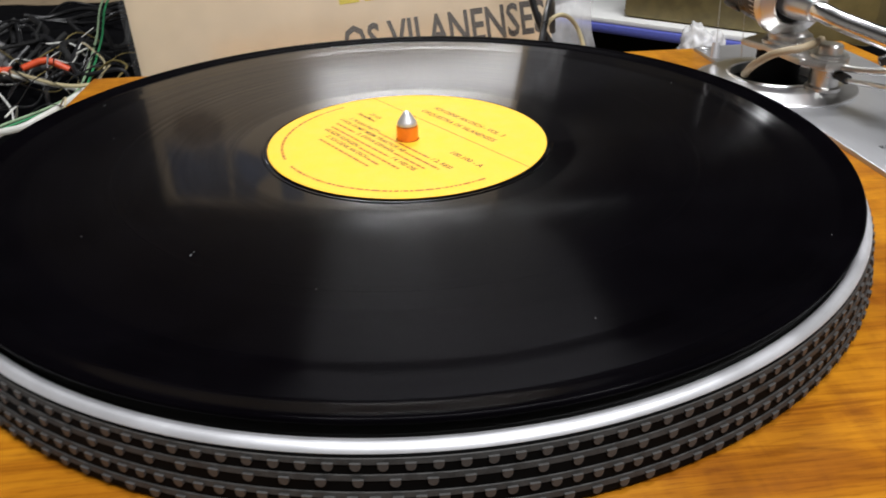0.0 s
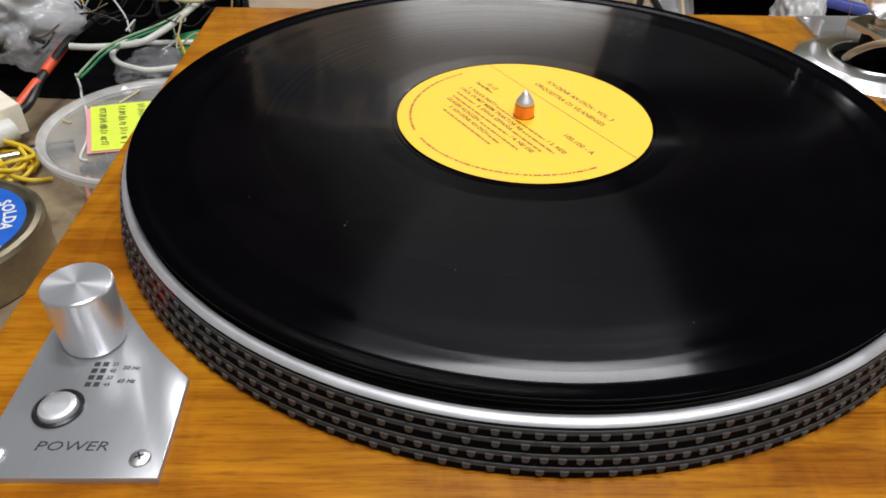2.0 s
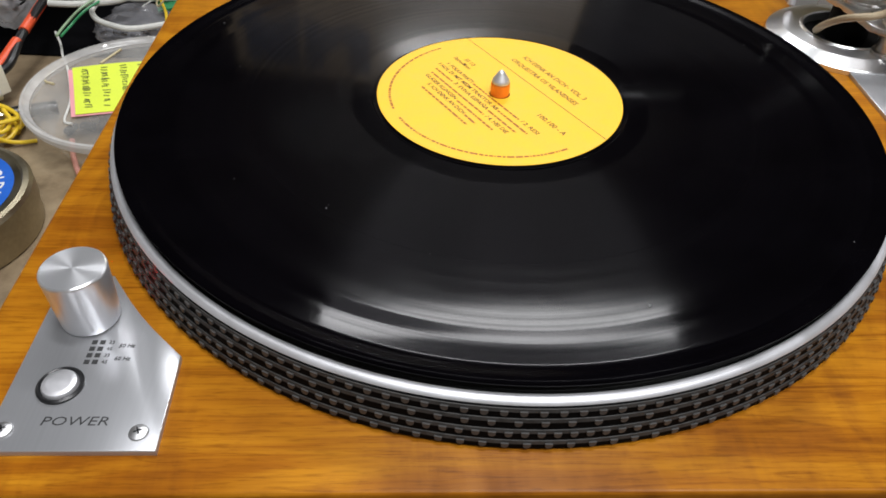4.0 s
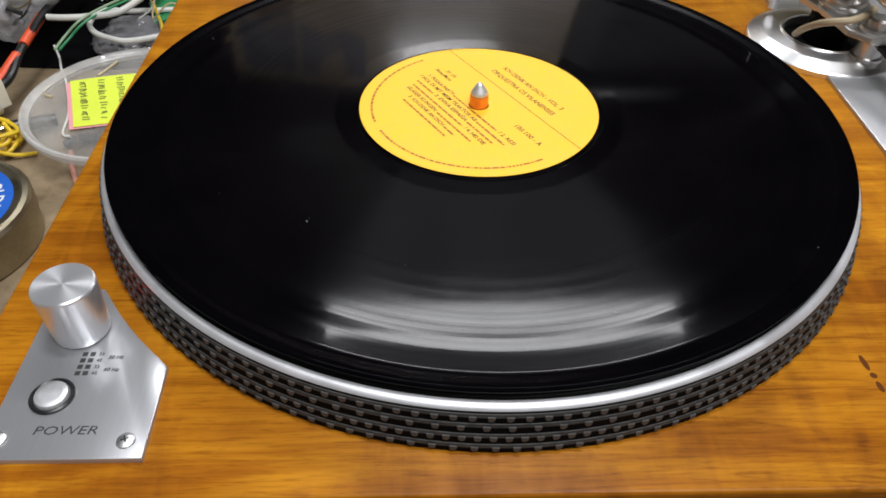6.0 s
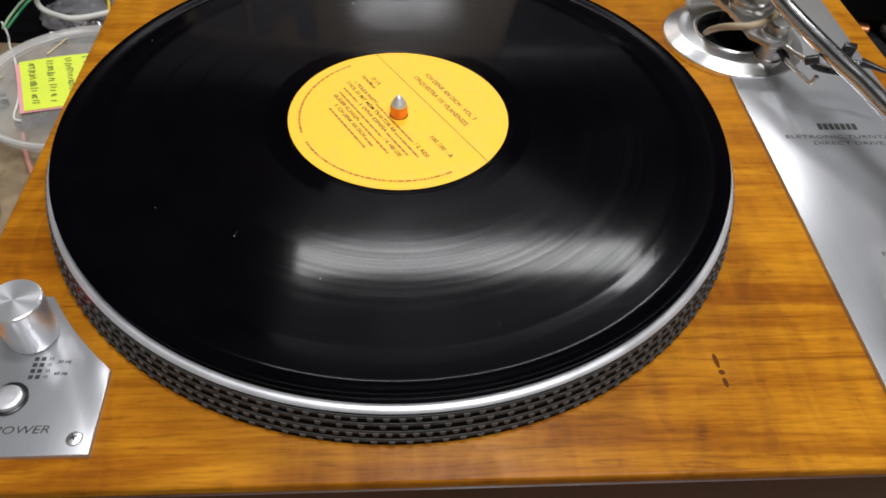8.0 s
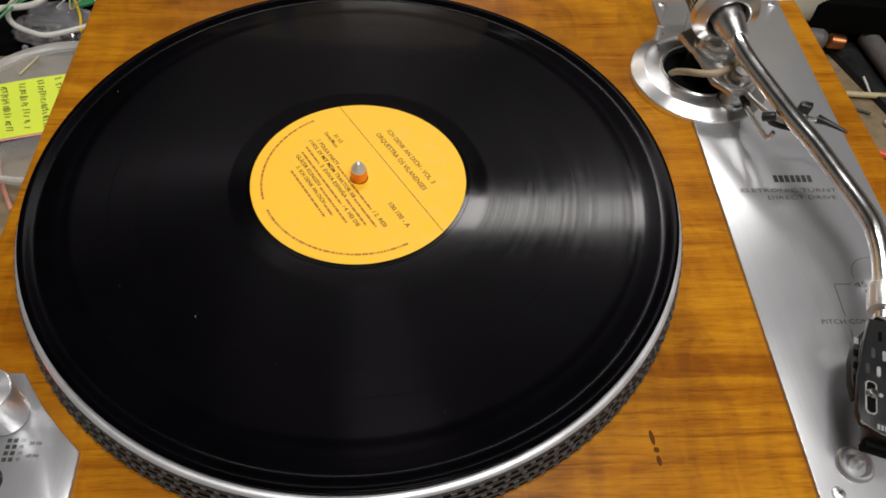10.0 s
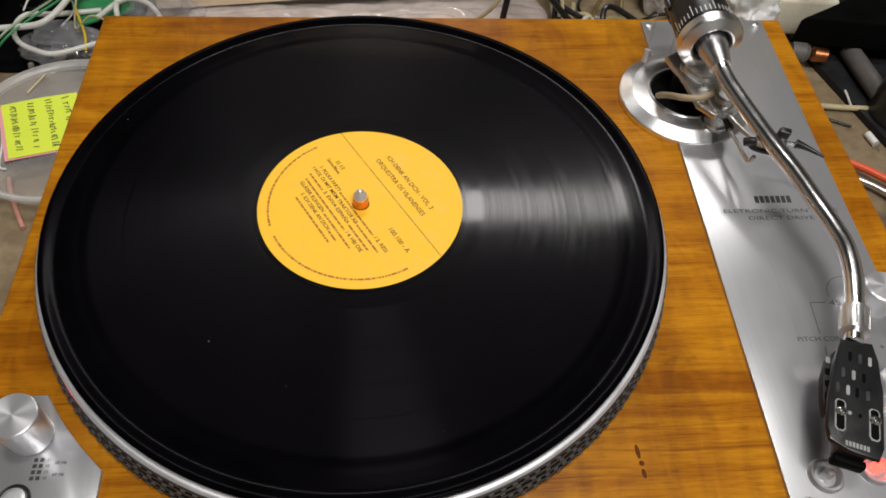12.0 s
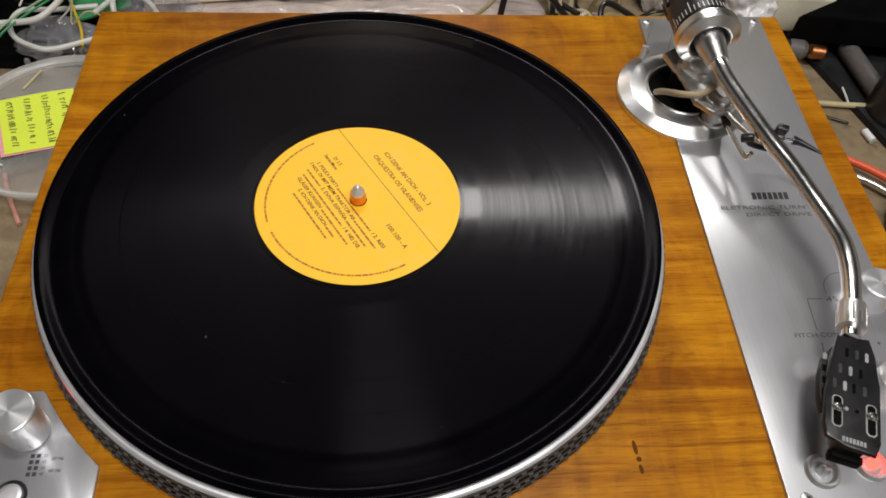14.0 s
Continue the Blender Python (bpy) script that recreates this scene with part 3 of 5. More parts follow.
part("push_button", lathe([(0, 0.0042), (0.0036, 0.0041), (0.0048, 0.0037), (0.0052, 0.0029), (0.0052, 0.0021)], 48), ALU_RIM, pp, "domed silver push button", pose(-0.1366, -0.1356, 0))
for x, y in ((-0.1102, -0.1513), (-0.1470, -0.1505)):
    screw(pp, x, y, 0.0020)
ob = lettering("lettering", "POWER", 0.0042, PANEL_PRINT, pp, pose(-0.1380, -0.1490, 0.0021), stretch=1.0, shear=0.15, bold=-0.00003)
w = max(c.co.x for c in ob.data.vertices)
ob.data.transform(Matrix.Diagonal((0.0187 / w, 1, 1, 1)))
for i, num in enumerate(("33", "45", "33", "45")):
    y = -0.1190 - i * 0.00255
    for x in (-0.1322, -0.1298):
        part("mark", box(x - 0.0008, x + 0.0008, y - 0.0008, y + 0.0008, 0.0020, 0.00212), PANEL_PRINT, pp, smooth=False)
    lettering("lettering", num, 0.0018, PANEL_GREY, pp, pose(-0.1279, y - 0.0006, 0.0021))
for y, words in ((-0.1210, "50 Hz"), (-0.1260, "60 Hz")):
    lettering("lettering", words, 0.0020, PANEL_PRINT, pp, pose(-0.1246, y, 0.0021), shear=0.2)
lamp_house = part("strobe_lamp", box(-0.0018, 0.0018, -0.0014, 0.0014, 0.0020, 0.0068, 0.0005), BLACK, pp, "small black strobe lamp housing", pose(-0.1445, -0.0985, 0, 0, 0, -55))
part("lamp_lens", box(-0.0013, 0.0013, 0.0015, 0.0018, 0.0024, 0.0046), STROBE_LIT, lamp_house, "lit red strobe lens")

# ---- arm panel ----
ap = part("arm_panel", prism([(0.1797, -0.1572), (0.2642, -0.1572), (0.2652, -0.045), (0.2665, 0.045), (0.2700, 0.1762), (0.1855, 0.1742)], 0.0, 0.0020, 0.0003), ALU_PLATE, deck, "long brushed aluminium tonearm panel")
for x, y in ((0.1903, 0.1690), (0.2646, 0.1703), (0.1877, -0.1492), (0.2560, -0.1500)):
    screw(ap, x, y, 0.0020)
# maker's mark as plain upright blocks
for i in range(7):
    x = 0.2152 + i * 0.00305
    part("maker_mark", prism([(x, 0.0137), (x + 0.0023, 0.0137), (x + 0.0026, 0.0186), (x + 0.0003, 0.0186)], 0.0020, 0.00212), PANEL_PRINT, ap, smooth=False)
for words, x, y, wid in (("ELETRONIC TURNTABLE", 0.1950, 0.0068, 0.0640), ("DIRECT DRIVE", 0.2078, 0.0018, 0.0365), ("PITCH CONTROL", 0.2090, -0.0730, 0.0330), ("45", 0.2325, -0.0530, 0.0060), ("+", 0.2480, -0.0785, 0.0025)):
    ob = lettering("lettering", words, 0.0036 if len(words) > 2 else 0.0042, PANEL_GREY, ap, pose(x, y, 0.0021), bold=-0.00003)
    w = max(c.co.x for c in ob.data.vertices) - min(c.co.x for c in ob.data.vertices)
    ob.data.transform(Matrix.Diagonal((wid / w, 1, 1, 1)))
for a, b in (((0.2229, -0.0512), (0.2310, -0.0512)), ((0.2229, -0.0512), (0.2215, -0.0690)), ((0.2215, -0.0760), (0.2200, -0.0830)), ((0.2365, -0.0545), (0.2385, -0.0590))):
    d = Vector((b[0] - a[0], b[1] - a[1]))
    n = Vector((-d.y, d.x)).normalized() * 0.00016
    part("printed_line", prism([(a[0] - n.x, a[1] - n.y), (b[0] - n.x, b[1] - n.y), (b[0] + n.x, b[1] + n.y), (a[0] + n.x, a[1] + n.y)], 0.0020, 0.00211), PANEL_GREY, ap, smooth=False)
bm = bmesh.new()
prev = None
for k in range(13):
    a = radians(185 - k * 11)
    q = [bm.verts.new((0.2450 + r * math.cos(a), -0.0470 + r * math.sin(a), 0.0021)) for r in (0.0110, 0.0113)]
    if prev:
        bm.faces.new((prev[0], q[0], q[1], prev[1]))
    prev = q
part("printed_line", bm, PANEL_GREY, ap, smooth=False)
for x, y, r, h in ((0.2545, -0.0510, 0.0092, 0.016), (0.2435, -0.1010, 0.0092, 0.014)):
    part("rotary_knob", lathe([(0, h), (r * 0.9, h), (r * 0.98, h - 0.0006), (r, h - 0.0014), (r * 1.04, 0.003), (r * 1.1, 0.0021), (0, 0.0021)], 64), ALU_KNOB, ap, "machined aluminium knob", pose(x, y, 0))
for x, y, lit in ((0.1982, -0.1382, False), (0.2212, -0.1358, True)):
    ring = part("button_ring", lathe([(0.0045, 0.0021), (0.0076, 0.0021), (0.0076, 0.0030), (0.0068, 0.0042), (0.0058, 0.0042), (0.0050, 0.0030), (0.0045, 0.0021)], 48), SATIN, ap, "chrome bezel", pose(x, y, 0))
    part("indicator_lens" if lit else "push_button", lathe([(0, 0.0078), (0.0012, 0.0076), (0.0020, 0.0068), (0.0024, 0.0050), (0.0025, 0.0022)], 32), RED_LIT if lit else SATIN, ap, "lit red indicator lens" if lit else "domed chrome push button", pose(x, y, 0))

# ---- tonearm base ----
CX, CY = 0.1962, 0.0984
base = part("arm_base", lathe([(0.0218, 0.0022), (0.0218, 0.0070), (0.0223, 0.0076), (0.0232, 0.0076), (0.0238, 0.0070), (0.0325, 0.0068), (0.0331, 0.0066), (0.0396, 0.0032), (0.0400, 0.0027), (0.0400, 0.0002), (0.0218, 0.0022)], 160), ALU_TURNED, deck, "turned aluminium tonearm base ring", pose(CX, CY, 0))
part("well", lathe([(0, 0.0026), (0.0217, 0.0026)], 64), STROBE_BLACK, base, "black well inside the ring", smooth=False)
bm = lathe([(0, 0.0205), (0.0104, 0.0205), (0.0110, 0.0195), (0.0110, 0.0030), (0, 0.0028)], 48)
bmesh.ops.translate(bm, verts=bm.verts, vec=(-0.0088, -0.0080, 0))
gear = part("pivot_column", bm, STROBE_BLACK, deck, "black column inside the ring", pose(0.2055, 0.1065, 0))
part("arm_bridge", prism([(-0.0235, 0.0055), (-0.0173, -0.0170), (-0.0150, -0.0365), (-0.0070, -0.0455), (0.0040, -0.0440), (0.0095, -0.0285), (0.0105, -0.0065), (0.0065, 0.0115), (-0.0105, 0.0135)], 0.0195, 0.0225, 0.0008), STEEL, gear, "machined steel bridge over the well")
part("collar", lathe([(0, 0.0280), (0.0085, 0.0280), (0.0105, 0.0268), (0.0105, 0.0248), (0.013, 0.0240), (0.013, 0.0226), (0, 0.0226)], 64), STEEL, gear, "stepped steel pivot collar", pose(-0.0045, -0.0070, 0))
part("lift_post", lathe([(0, 0.0285), (0.0046, 0.0285), (0.0054, 0.0275), (0.0054, 0.0240), (0.0082, 0.0238), (0.0088, 0.0228), (0.0088, 0.0180), (0.0080, 0.0172), (0.0066, 0.0168), (0.0066, 0.0090), (0.0080, 0.0084), (0.0080, 0.0068), (0, 0.0068)], 48), STEEL, gear, "stepped steel arm lift post", pose(0.0005, -0.0350, 0))
for a in (200, 250, 300, 350):
    part("screw", lathe([(0, 0.0016), (0.0016, 0.0014), (0.0019, 0.0)], 16), CHROME, gear, "", pose(-0.0010 + 0.0088 * math.cos(radians(a)), -0.0350 + 0.0084 * math.sin(radians(a)), 0.0205, 90, 0, a + 90))
part("lift_lever", tube([(0.0035, -0.042, 0.0150), (0.0030, -0.050, 0.0150), (0.0025, -0.066, 0.0180), (0.0025, -0.0785, 0.0205), (0.0035, -0.0800, 0.0255)], 0.0012, 12), STEEL, gear, "bent steel lift lever")
part("lever_sleeve", rod((0.0035, -0.0405, 0.0150), (0.0031, -0.0485, 0.0150), 0.0022), RUBBER, gear, "grey sleeve on the lever")
part("signal_lead", tube([(-0.0290, -0.0140, 0.0090), (-0.0290, -0.0200, 0.0150), (-0.0270, -0.0285, 0.0218), (-0.0235, -0.0340, 0.0255), (-0.0155, -0.0365, 0.0275), (-0.0060, -0.0325, 0.0285), (0.0030, -0.0220, 0.0270)], 0.0019, 10), OLIVE_LEAD, gear, "grey-brown arm lead")
part("thread", rod((-0.0300, 0.0190, 0.0170), (-0.026, 0.036, 0.075), 0.00018, 6), STEEL, gear, "fine anti-skating thread")
part("bias_weight", rod((-0.0310, 0.0165, 0.0095), (-0.0300, 0.0190, 0.0170), 0.0021), ALU_RIM, gear, "small cylindrical anti-skating weight")
part("thread", rod((-0.014, 0.020, 0.008), (-0.016, 0.030, 0.075), 0.00018, 6), STEEL, gear, "fine thread")

# ---- tonearm ----
PIV = Vector((0.1987, 0.0985, 0.0435))
ad = Vector((0.035, -0.995, -0.045)).normalized()
arm_rot = ad.to_track_quat("Z", "Y").to_matrix().to_4x4()
arm = thing("tonearm", "chrome S-shaped tonearm resting above the aluminium panel", "tonearm", pose(0, 0, 0))
place = lambda d: Matrix.Translation(PIV + ad * d) @ arm_rot
part("gimbal_ring", lathe([(0.0106, -0.006), (0.0172, -0.006), (0.0182, -0.005), (0.0182, 0.000), (0.0177, 0.001), (0.0124, 0.0036), (0.0114, 0.0032), (0.0106, 0.001), (0.0106, -0.006)], 96), ALU_TURNED, arm, "turned aluminium gimbal ring", place(0.0))
part("bearing_housing", lathe([(0, -0.012), (0.0105, -0.012), (0.0105, -0.001), (0, -0.001)], 64), DARKGREY, arm, "", place(0.0))
part("arm_cone", lathe([(0.0, -0.001), (0.0084, -0.001), (0.0084, 0.004), (0.0082, 0.006), (0.0056, 0.0195), (0.0052, 0.020), (0, 0.020)], 64), ALU_TURNED, arm, "tapered steel arm collar", place(0.0))
part("yoke", tube([(PIV.x + 0.005, PIV.y + 0.002, 0.012), (PIV.x + 0.003, PIV.y + 0.002, 0.027)], 0.0085, 32, 1), STEEL, arm, "steel yoke post")
dial = part("counterweight", lathe([(0, -0.046), (0.0140, -0.046), (0.0155, -0.044), (0.0155, -0.030), (0.0162, -0.028), (0.0162, -0.0095), (0.0155, -0.0080), (0.006, -0.0080), (0.006, -0.007)], 96), BLACK, arm, "black counterweight with a white-marked dial", place(0.0))
for k in range(40):
    a = radians(k * 9)
    ln = 0.0080 if k % 5 == 0 else 0.0042
    part("dial_mark", box(-0.00022, 0.00022, -0.00008, 0.00008, 0, ln), WHITE, dial, "", pose(0.01625 * math.cos(a), 0.01625 * math.sin(a), -0.0095 - ln, 0, 0, k * 9 + 90), smooth=False)
    if k % 5 == 0:
        part("knurl", box(-0.0018, 0.0018, -0.0006, 0.0014, -0.044, -0.030, 0.0005), BLACK, dial, "", pose(0.0155 * math.cos(a), 0.0155 * math.sin(a), 0, 0, 0, k * 9 - 90))
TUBE = [PIV + ad * 0.015, PIV + ad * 0.0245, (0.2025, 0.0623, 0.0405), (0.2077, 0.0453, 0.0385), (0.2147, 0.0250, 0.0360), (0.2210, 0.0096, 0.0340), (0.2262, -0.0077, 0.0320), (0.2313, -0.0243, 0.0300),
        (0.2334, -0.0374, 0.0290), (0.2313, -0.0520, 0.0285), (0.2275, -0.0642, 0.0280), (0.2240, -0.0724, 0.0280)]
part("arm_tube", tube(TUBE, 0.0044, 24, 10), CHROME, arm, "curved chrome arm tube")
HS = Vector((0.2188, -0.0866, 0.0280))
hd = Vector((-0.0200, -0.0504, 0.0)).normalized()
hrot = hd.to_track_quat("Y", "Z").to_matrix().to_4x4()
part("headshell_collar", rod((0.2247, -0.0716, 0.0280), (0.2196, -0.0835, 0.0280), 0.0062, 32), ALU_TURNED, arm, "ribbed aluminium locking collar")
for k in range(10):
    q = Vector((0.2247, -0.0716, 0.0280)).lerp(Vector((0.2196, -0.0835, 0.0280)), 0.5)
    a = radians(36 * k)
    off = (hrot.to_3x3() @ Vector((math.cos(a), 0, math.sin(a)))) * 0.0062
    part("rib", rod(q + off + hd * 0.005, q + off - hd * 0.005, 0.00045, 6), ALU_TURNED, arm)
part("collar_pin", rod((0.2204, -0.0815, 0.0280), (0.2176, -0.0880, 0.0280), 0.0040, 24), CHROME, arm, "bright connector pin")
shell = part("headshell", prism([(-0.0070, 0.0005), (0.0068, 0.0028), (0.0092, 0.0165), (0.0112, 0.0320), (0.0118, 0.0480), (0.0104, 0.0530), (0.0025, 0.0555), (-0.0092, 0.0560), (-0.0110, 0.0500), (-0.0108, 0.0235), (-0.0095, 0.0090)], -0.0010, 0.0012, 0.0008), BLACK, arm, "black perforated headshell", Matrix.Translation(HS) @ hrot)
# slots are flat patches; pale ones paint light coming through, dark ones shade
for row, xs in ((0.0110, (0.0027, -0.0015, -0.0056)), (0.0201, (0.0055, 0.0012, -0.0030)), (0.0282, (0.0077, 0.0035, -0.0002, -0.0046)), (0.0388, (0.0028, -0.0014))):
    for i, x in enumerate(xs):
        h = 0.0024 if row < 0.035 else 0.0009
        part("slot", prism([(x - 0.0007, row - h), (x + 0.0003, row - h - 0.0003), (x + 0.0008, row - h + 0.0004), (x + 0.0008, row + h - 0.0004), (x - 0.0002, row + h - 0.0002), (x - 0.0007, row + h - 0.0009)], 0.0012, 0.00132), (SLOT_PALE, STROBE_BLACK, STEEL_DARK)[(i + int(row * 100)) % 3], shell, "pierced slot", smooth=False)
for x, sy in ((0.0066, 0.0395), (-0.0070, 0.0392)):
    part("slot_frame", prism([(x - 0.0022, 0.0348), (x - 0.0012, 0.0335), (x + 0.0012, 0.0335), (x + 0.0022, 0.0348), (x + 0.0022, 0.0468), (x + 0.0012, 0.0481), (x - 0.0012, 0.0481), (x - 0.0022, 0.0468)], 0.0012, 0.00145, 0.0001), SLOT_PALE, shell, "worn slot edge")
    part("slot", prism([(x - 0.0016, 0.0350), (x - 0.0008, 0.0341), (x + 0.0008, 0.0341), (x + 0.0016, 0.0350), (x + 0.0016, 0.0466), (x + 0.0008, 0.0475), (x - 0.0008, 0.0475), (x - 0.0016, 0.0466)], 0.0012, 0.0016), STROBE_BLACK, shell, "", smooth=False)
    part("screw", lathe([(0, 0.0040), (0.0014, 0.0036), (0.0021, 0.0026), (0.0021, 0.0014)], 24), CHROME, shell, "bright cartridge screw", pose(x, sy, 0))
for i in range(7):
    x = 0.0045 - i * 0.0014
    part("maker_mark", box(x - 0.0010, x, 0.0515, 0.0537, 0.0012, 0.00132), SLOT_PALE, shell, "", smooth=False)
part("cartridge", box(-0.0065, 0.0060, 0.030, 0.0545, -0.0105, -0.0011, 0.0010), BLACK, shell, "black pickup cartridge under the headshell")
part("side_cheek", prism([(0.0060, 0.0050), (0.0105, 0.0120), (0.0122, 0.0220), (0.0120, 0.0330), (0.0105, 0.0400), (0.0090, 0.0390), (0.0098, 0.0330), (0.0100, 0.0220), (0.0085, 0.0130)], -0.0070, -0.0030, 0.0006), DARKGREY, shell, "pierced dark side cheek")
# the nearest patch is pale for light through the slot
for y in (0.013, 0.019, 0.025, 0.031):
    part("slot", box(0.0092, 0.0112, y - 0.0016, y + 0.0016, -0.0034, -0.0026, 0.0003), SLOT_PALE if y < 0.018 else STROBE_BLACK, shell, "", smooth=False)
part("stylus_guard", box(-0.0075, 0.0055, 0.0540, 0.0575, -0.0120, -0.0060, 0.0010), STROBE_BLACK, shell, "black stylus guard")

# ---- arm rest and side-thrust rod ----
rest = part("arm_rest", tube([(0.2072, 0.0705, 0.0185), (0.2105, 0.0560, 0.0200), (0.2145, 0.0400, 0.0235), (0.2155, 0.0290, 0.0272)], 0.0016, 12), STEEL, deck, "steel bar carrying the arm rest")
part("rest_cradle", tube([(0.2050, 0.0320, 0.0335), (0.2085, 0.0300, 0.0285), (0.2215, 0.0255, 0.0285), (0.2235, 0.0250, 0.0330)], 0.0015, 10), BLACK, rest, "black cradle")
part("clip", box(-0.0030, 0.0030, -0.0018, 0.0018, 0, 0.0090, 0.0008), BLACK, rest, "black arm clip", pose(0.2218, 0.0318, 0.0330, 14, 0, -22))
part("clip_foot", box(-0.0026, 0.0026, -0.0020, 0.0020, 0, 0.0040, 0.0006), STEEL, rest, "", pose(0.2225, 0.0300, 0.0300, 0, 0, -22))
part("clip", box(-0.0034, 0.0034, -0.0018, 0.0018, 0, 0.0040, 0.0008), BLACK, rest, "black arm clip", pose(0.2065, 0.0310, 0.0300, 0, -24, -22))
part("side_rod", rod((0.2220, 0.0310, 0.0320), (0.2345, 0.0290, 0.0310), 0.0010, 12), CHROME, rest, "thin chrome rod")
part("rod_tip", tube([(0.2310, 0.0305, 0.0310), (0.2355, 0.0280, 0.0308), (0.2440, 0.0215, 0.0300)], (0.0026, 0.0007), 16, 4), BLACK, rest, "tapered black rod tip")

# ============ behind the turntable ============
LEAN_J = 16.5
jm = pose(-0.024, 0.300, TABLE + 0.001, 90 - LEAN_J, 0, 0) @ pose(0, 0.066, 0) @ pose(0, 0, 0, 0, 0, 5.5) @ pose(0, -0.066, 0)     # local x along the sleeve, y up it, z to the front
jacket = thing("record_jacket", "beige cardboard record jacket leaning upright behind the turntable", "record jacket", jm)


def bow(x):
    """How far the jacket bulges to the front at x along it."""
    return 0.009 * (1 - (x / 0.1575) ** 2)


bm = box(-0.1575, 0.1575, 0.0165, 0.3325, -0.003, 0.0, 0.0008)
bmesh.ops.bisect_plane(bm, geom=bm.verts[:] + bm.edges[:] + bm.faces[:], plane_co=(0, 0, 0), plane_no=(1, 0, 0))
for k in range(1, 24):
    for side in (-1, 1):
        bmesh.ops.bisect_plane(bm, geom=bm.verts[:] + bm.edges[:] + bm.faces[:], plane_co=(side * k * 0.1575 / 24, 0, 0), plane_no=(1, 0, 0))
for v in bm.verts:
    v.co.z += bow(v.co.x)
part("card", bm, BEIGE, jacket)
bm = bmesh.new()
bmesh.ops.create_grid(bm, x_segments=60, y_segments=40, size=0.5)
for v in bm.verts:
    x, y = v.co.x * 0.352 + 0.014, v.co.y * 0.335 + 0.170
    edge = max(0.0, abs(x) - 0.150) / 0.04
    v.co = (x, y, max(bow(x), -0.002) + 0.0012 + 0.0016 * noise.noise(Vector((x * 30, y * 14, 2))) * (0.3 + edge) + 0.004 * edge * noise.noise(Vector((x * 60, y * 40, 7))))
part("plastic_sleeve", bm, SLEEVE_FILM, jacket, "crinkled clear plastic sleeve")
ob = lettering("lettering", "OS VILANENSES", 0.034, PIC_DARK, jacket, pose(-0.004, 0.0530, 0.0002), bold=0.0007, thick=0.00005)
w = max(c.co.x for c in ob.data.vertices) - min(c.co.x for c in ob.data.vertices)
ob.data.transform(Matrix.Diagonal((0.1575 / w, 1, 1, 1)))
for v in ob.data.vertices:
    v.co.z += bow(v.co.x - 0.004)
heading = bars("printed_heading", [(-0.002 + k * 0.0190, 0.013 + k * 0.0190, 0.0930) for k in range(8)], 0.015, PIC_YELLOW, jacket, pose(0, 0, 0.0001), 0.0001, "yellow printed heading")
for v in heading.data.vertices:
    v.co.z += bow(v.co.x)
for pts, mat_, lab in (([(-0.148, 0.262), (-0.146, 0.322), (-0.097, 0.322), (-0.096, 0.256), (-0.120, 0.268)], PIC_BLUE, "blue-grey printed picture"),
                       ([(-0.092, 0.258), (-0.093, 0.322), (-0.030, 0.321), (-0.032, 0.270), (-0.050, 0.262), (-0.070, 0.270)], PIC_BLUE, "blue-grey printed picture"),
                       ([(-0.132, 0.232), (-0.140, 0.250), (-0.122, 0.264), (-0.100, 0.253), (-0.094, 0.236), (-0.112, 0.226)], PIC_BROWN, "brown printed picture")):
    bm = bmesh.new()
    bm.faces.new([bm.verts.new((x, y, 0.0003 + bow(x))) for x, y in pts])
    part("printed_picture", bm, mat_, jacket, lab, smooth=False)

shelf = thing("bench_shelf", "low dark shelf with a pale metal front edge behind the jacket", "shelf", pose(0, 0, 0))
part("board", box(-0.30, 0.42, 0.503, 0.68, 0.300, 0.314, 0.001), DARKGREY, shelf)
part("front_edge", box(-0.125, 0.122, -0.003, 0.0, -0.008, 0.008, 0.001), CHROME, shelf, "bright metal edge strip", pose(0.0, 0.5015, 0.307, -7))
part("front_edge", box(0.124, 0.285, 0.499, 0.5028, 0.303, 0.311, 0.001), SATIN, shelf, "duller metal edge strip")
for x in (-0.045, 0.105):
    part("support", box(x - 0.008, x + 0.008, 0.53, 0.67, TABLE, 0.2998, 0.001), DARKGREY, shelf)

bm = bmesh.new()
bmesh.ops.create_grid(bm, x_segments=24, y_segments=50, size=0.5)
for v in bm.verts:
    x, y = v.co.x * 0.034 + 0.174, v.co.y * 0.20 + 0.105
    v.co = (x + 0.003 * noise.noise(Vector((y * 30, 1, 0))), y, -0.002 + 0.006 * noise.noise(Vector((x * 70, y * 35, 3))) + 0.003 * abs(noise.noise(Vector((x * 160, y * 90, 5)))))
part("sleeve_edge", bm, BAG_WHITE, jacket, "crumpled white edge of the plastic sleeve")
bm_ = pose(0.232, 0.352, 0.0, 0, 0, -44)      # local x along the near edge, y away from it
book = thing("notebook", "blue-violet notebook with white pages lying askew", "notebook", bm_ @ pose(0, 0, -0.040))
part("cover", box(-0.115, 0.100, 0.0, 0.150, 0, 0.008, 0.0025), BLUE_COVER, book)
part("page_block", box(-0.112, 0.097, 0.003, 0.148, 0.0082, 0.0125, 0.001), WHITE_PAPER, book)
single("black_box", box(-0.10, 0.11, 0.025, 0.140, TABLE, -0.0402, 0.003), STROBE_BLACK, "flat black box under the notebook", "box", bm_)
olive = single("cardboard_box", box(-0.038, 0.16, 0.016, 0.15, -0.0272, 0.10, 0.004), OLIVE, "olive-brown scuffed cardboard box on the notebook", "box", bm_)


def cable(name, pts, r, material, label, category="cable", group=""):
    return single(name, tube(pts, r, 10, 8), material, label, category, group=group)


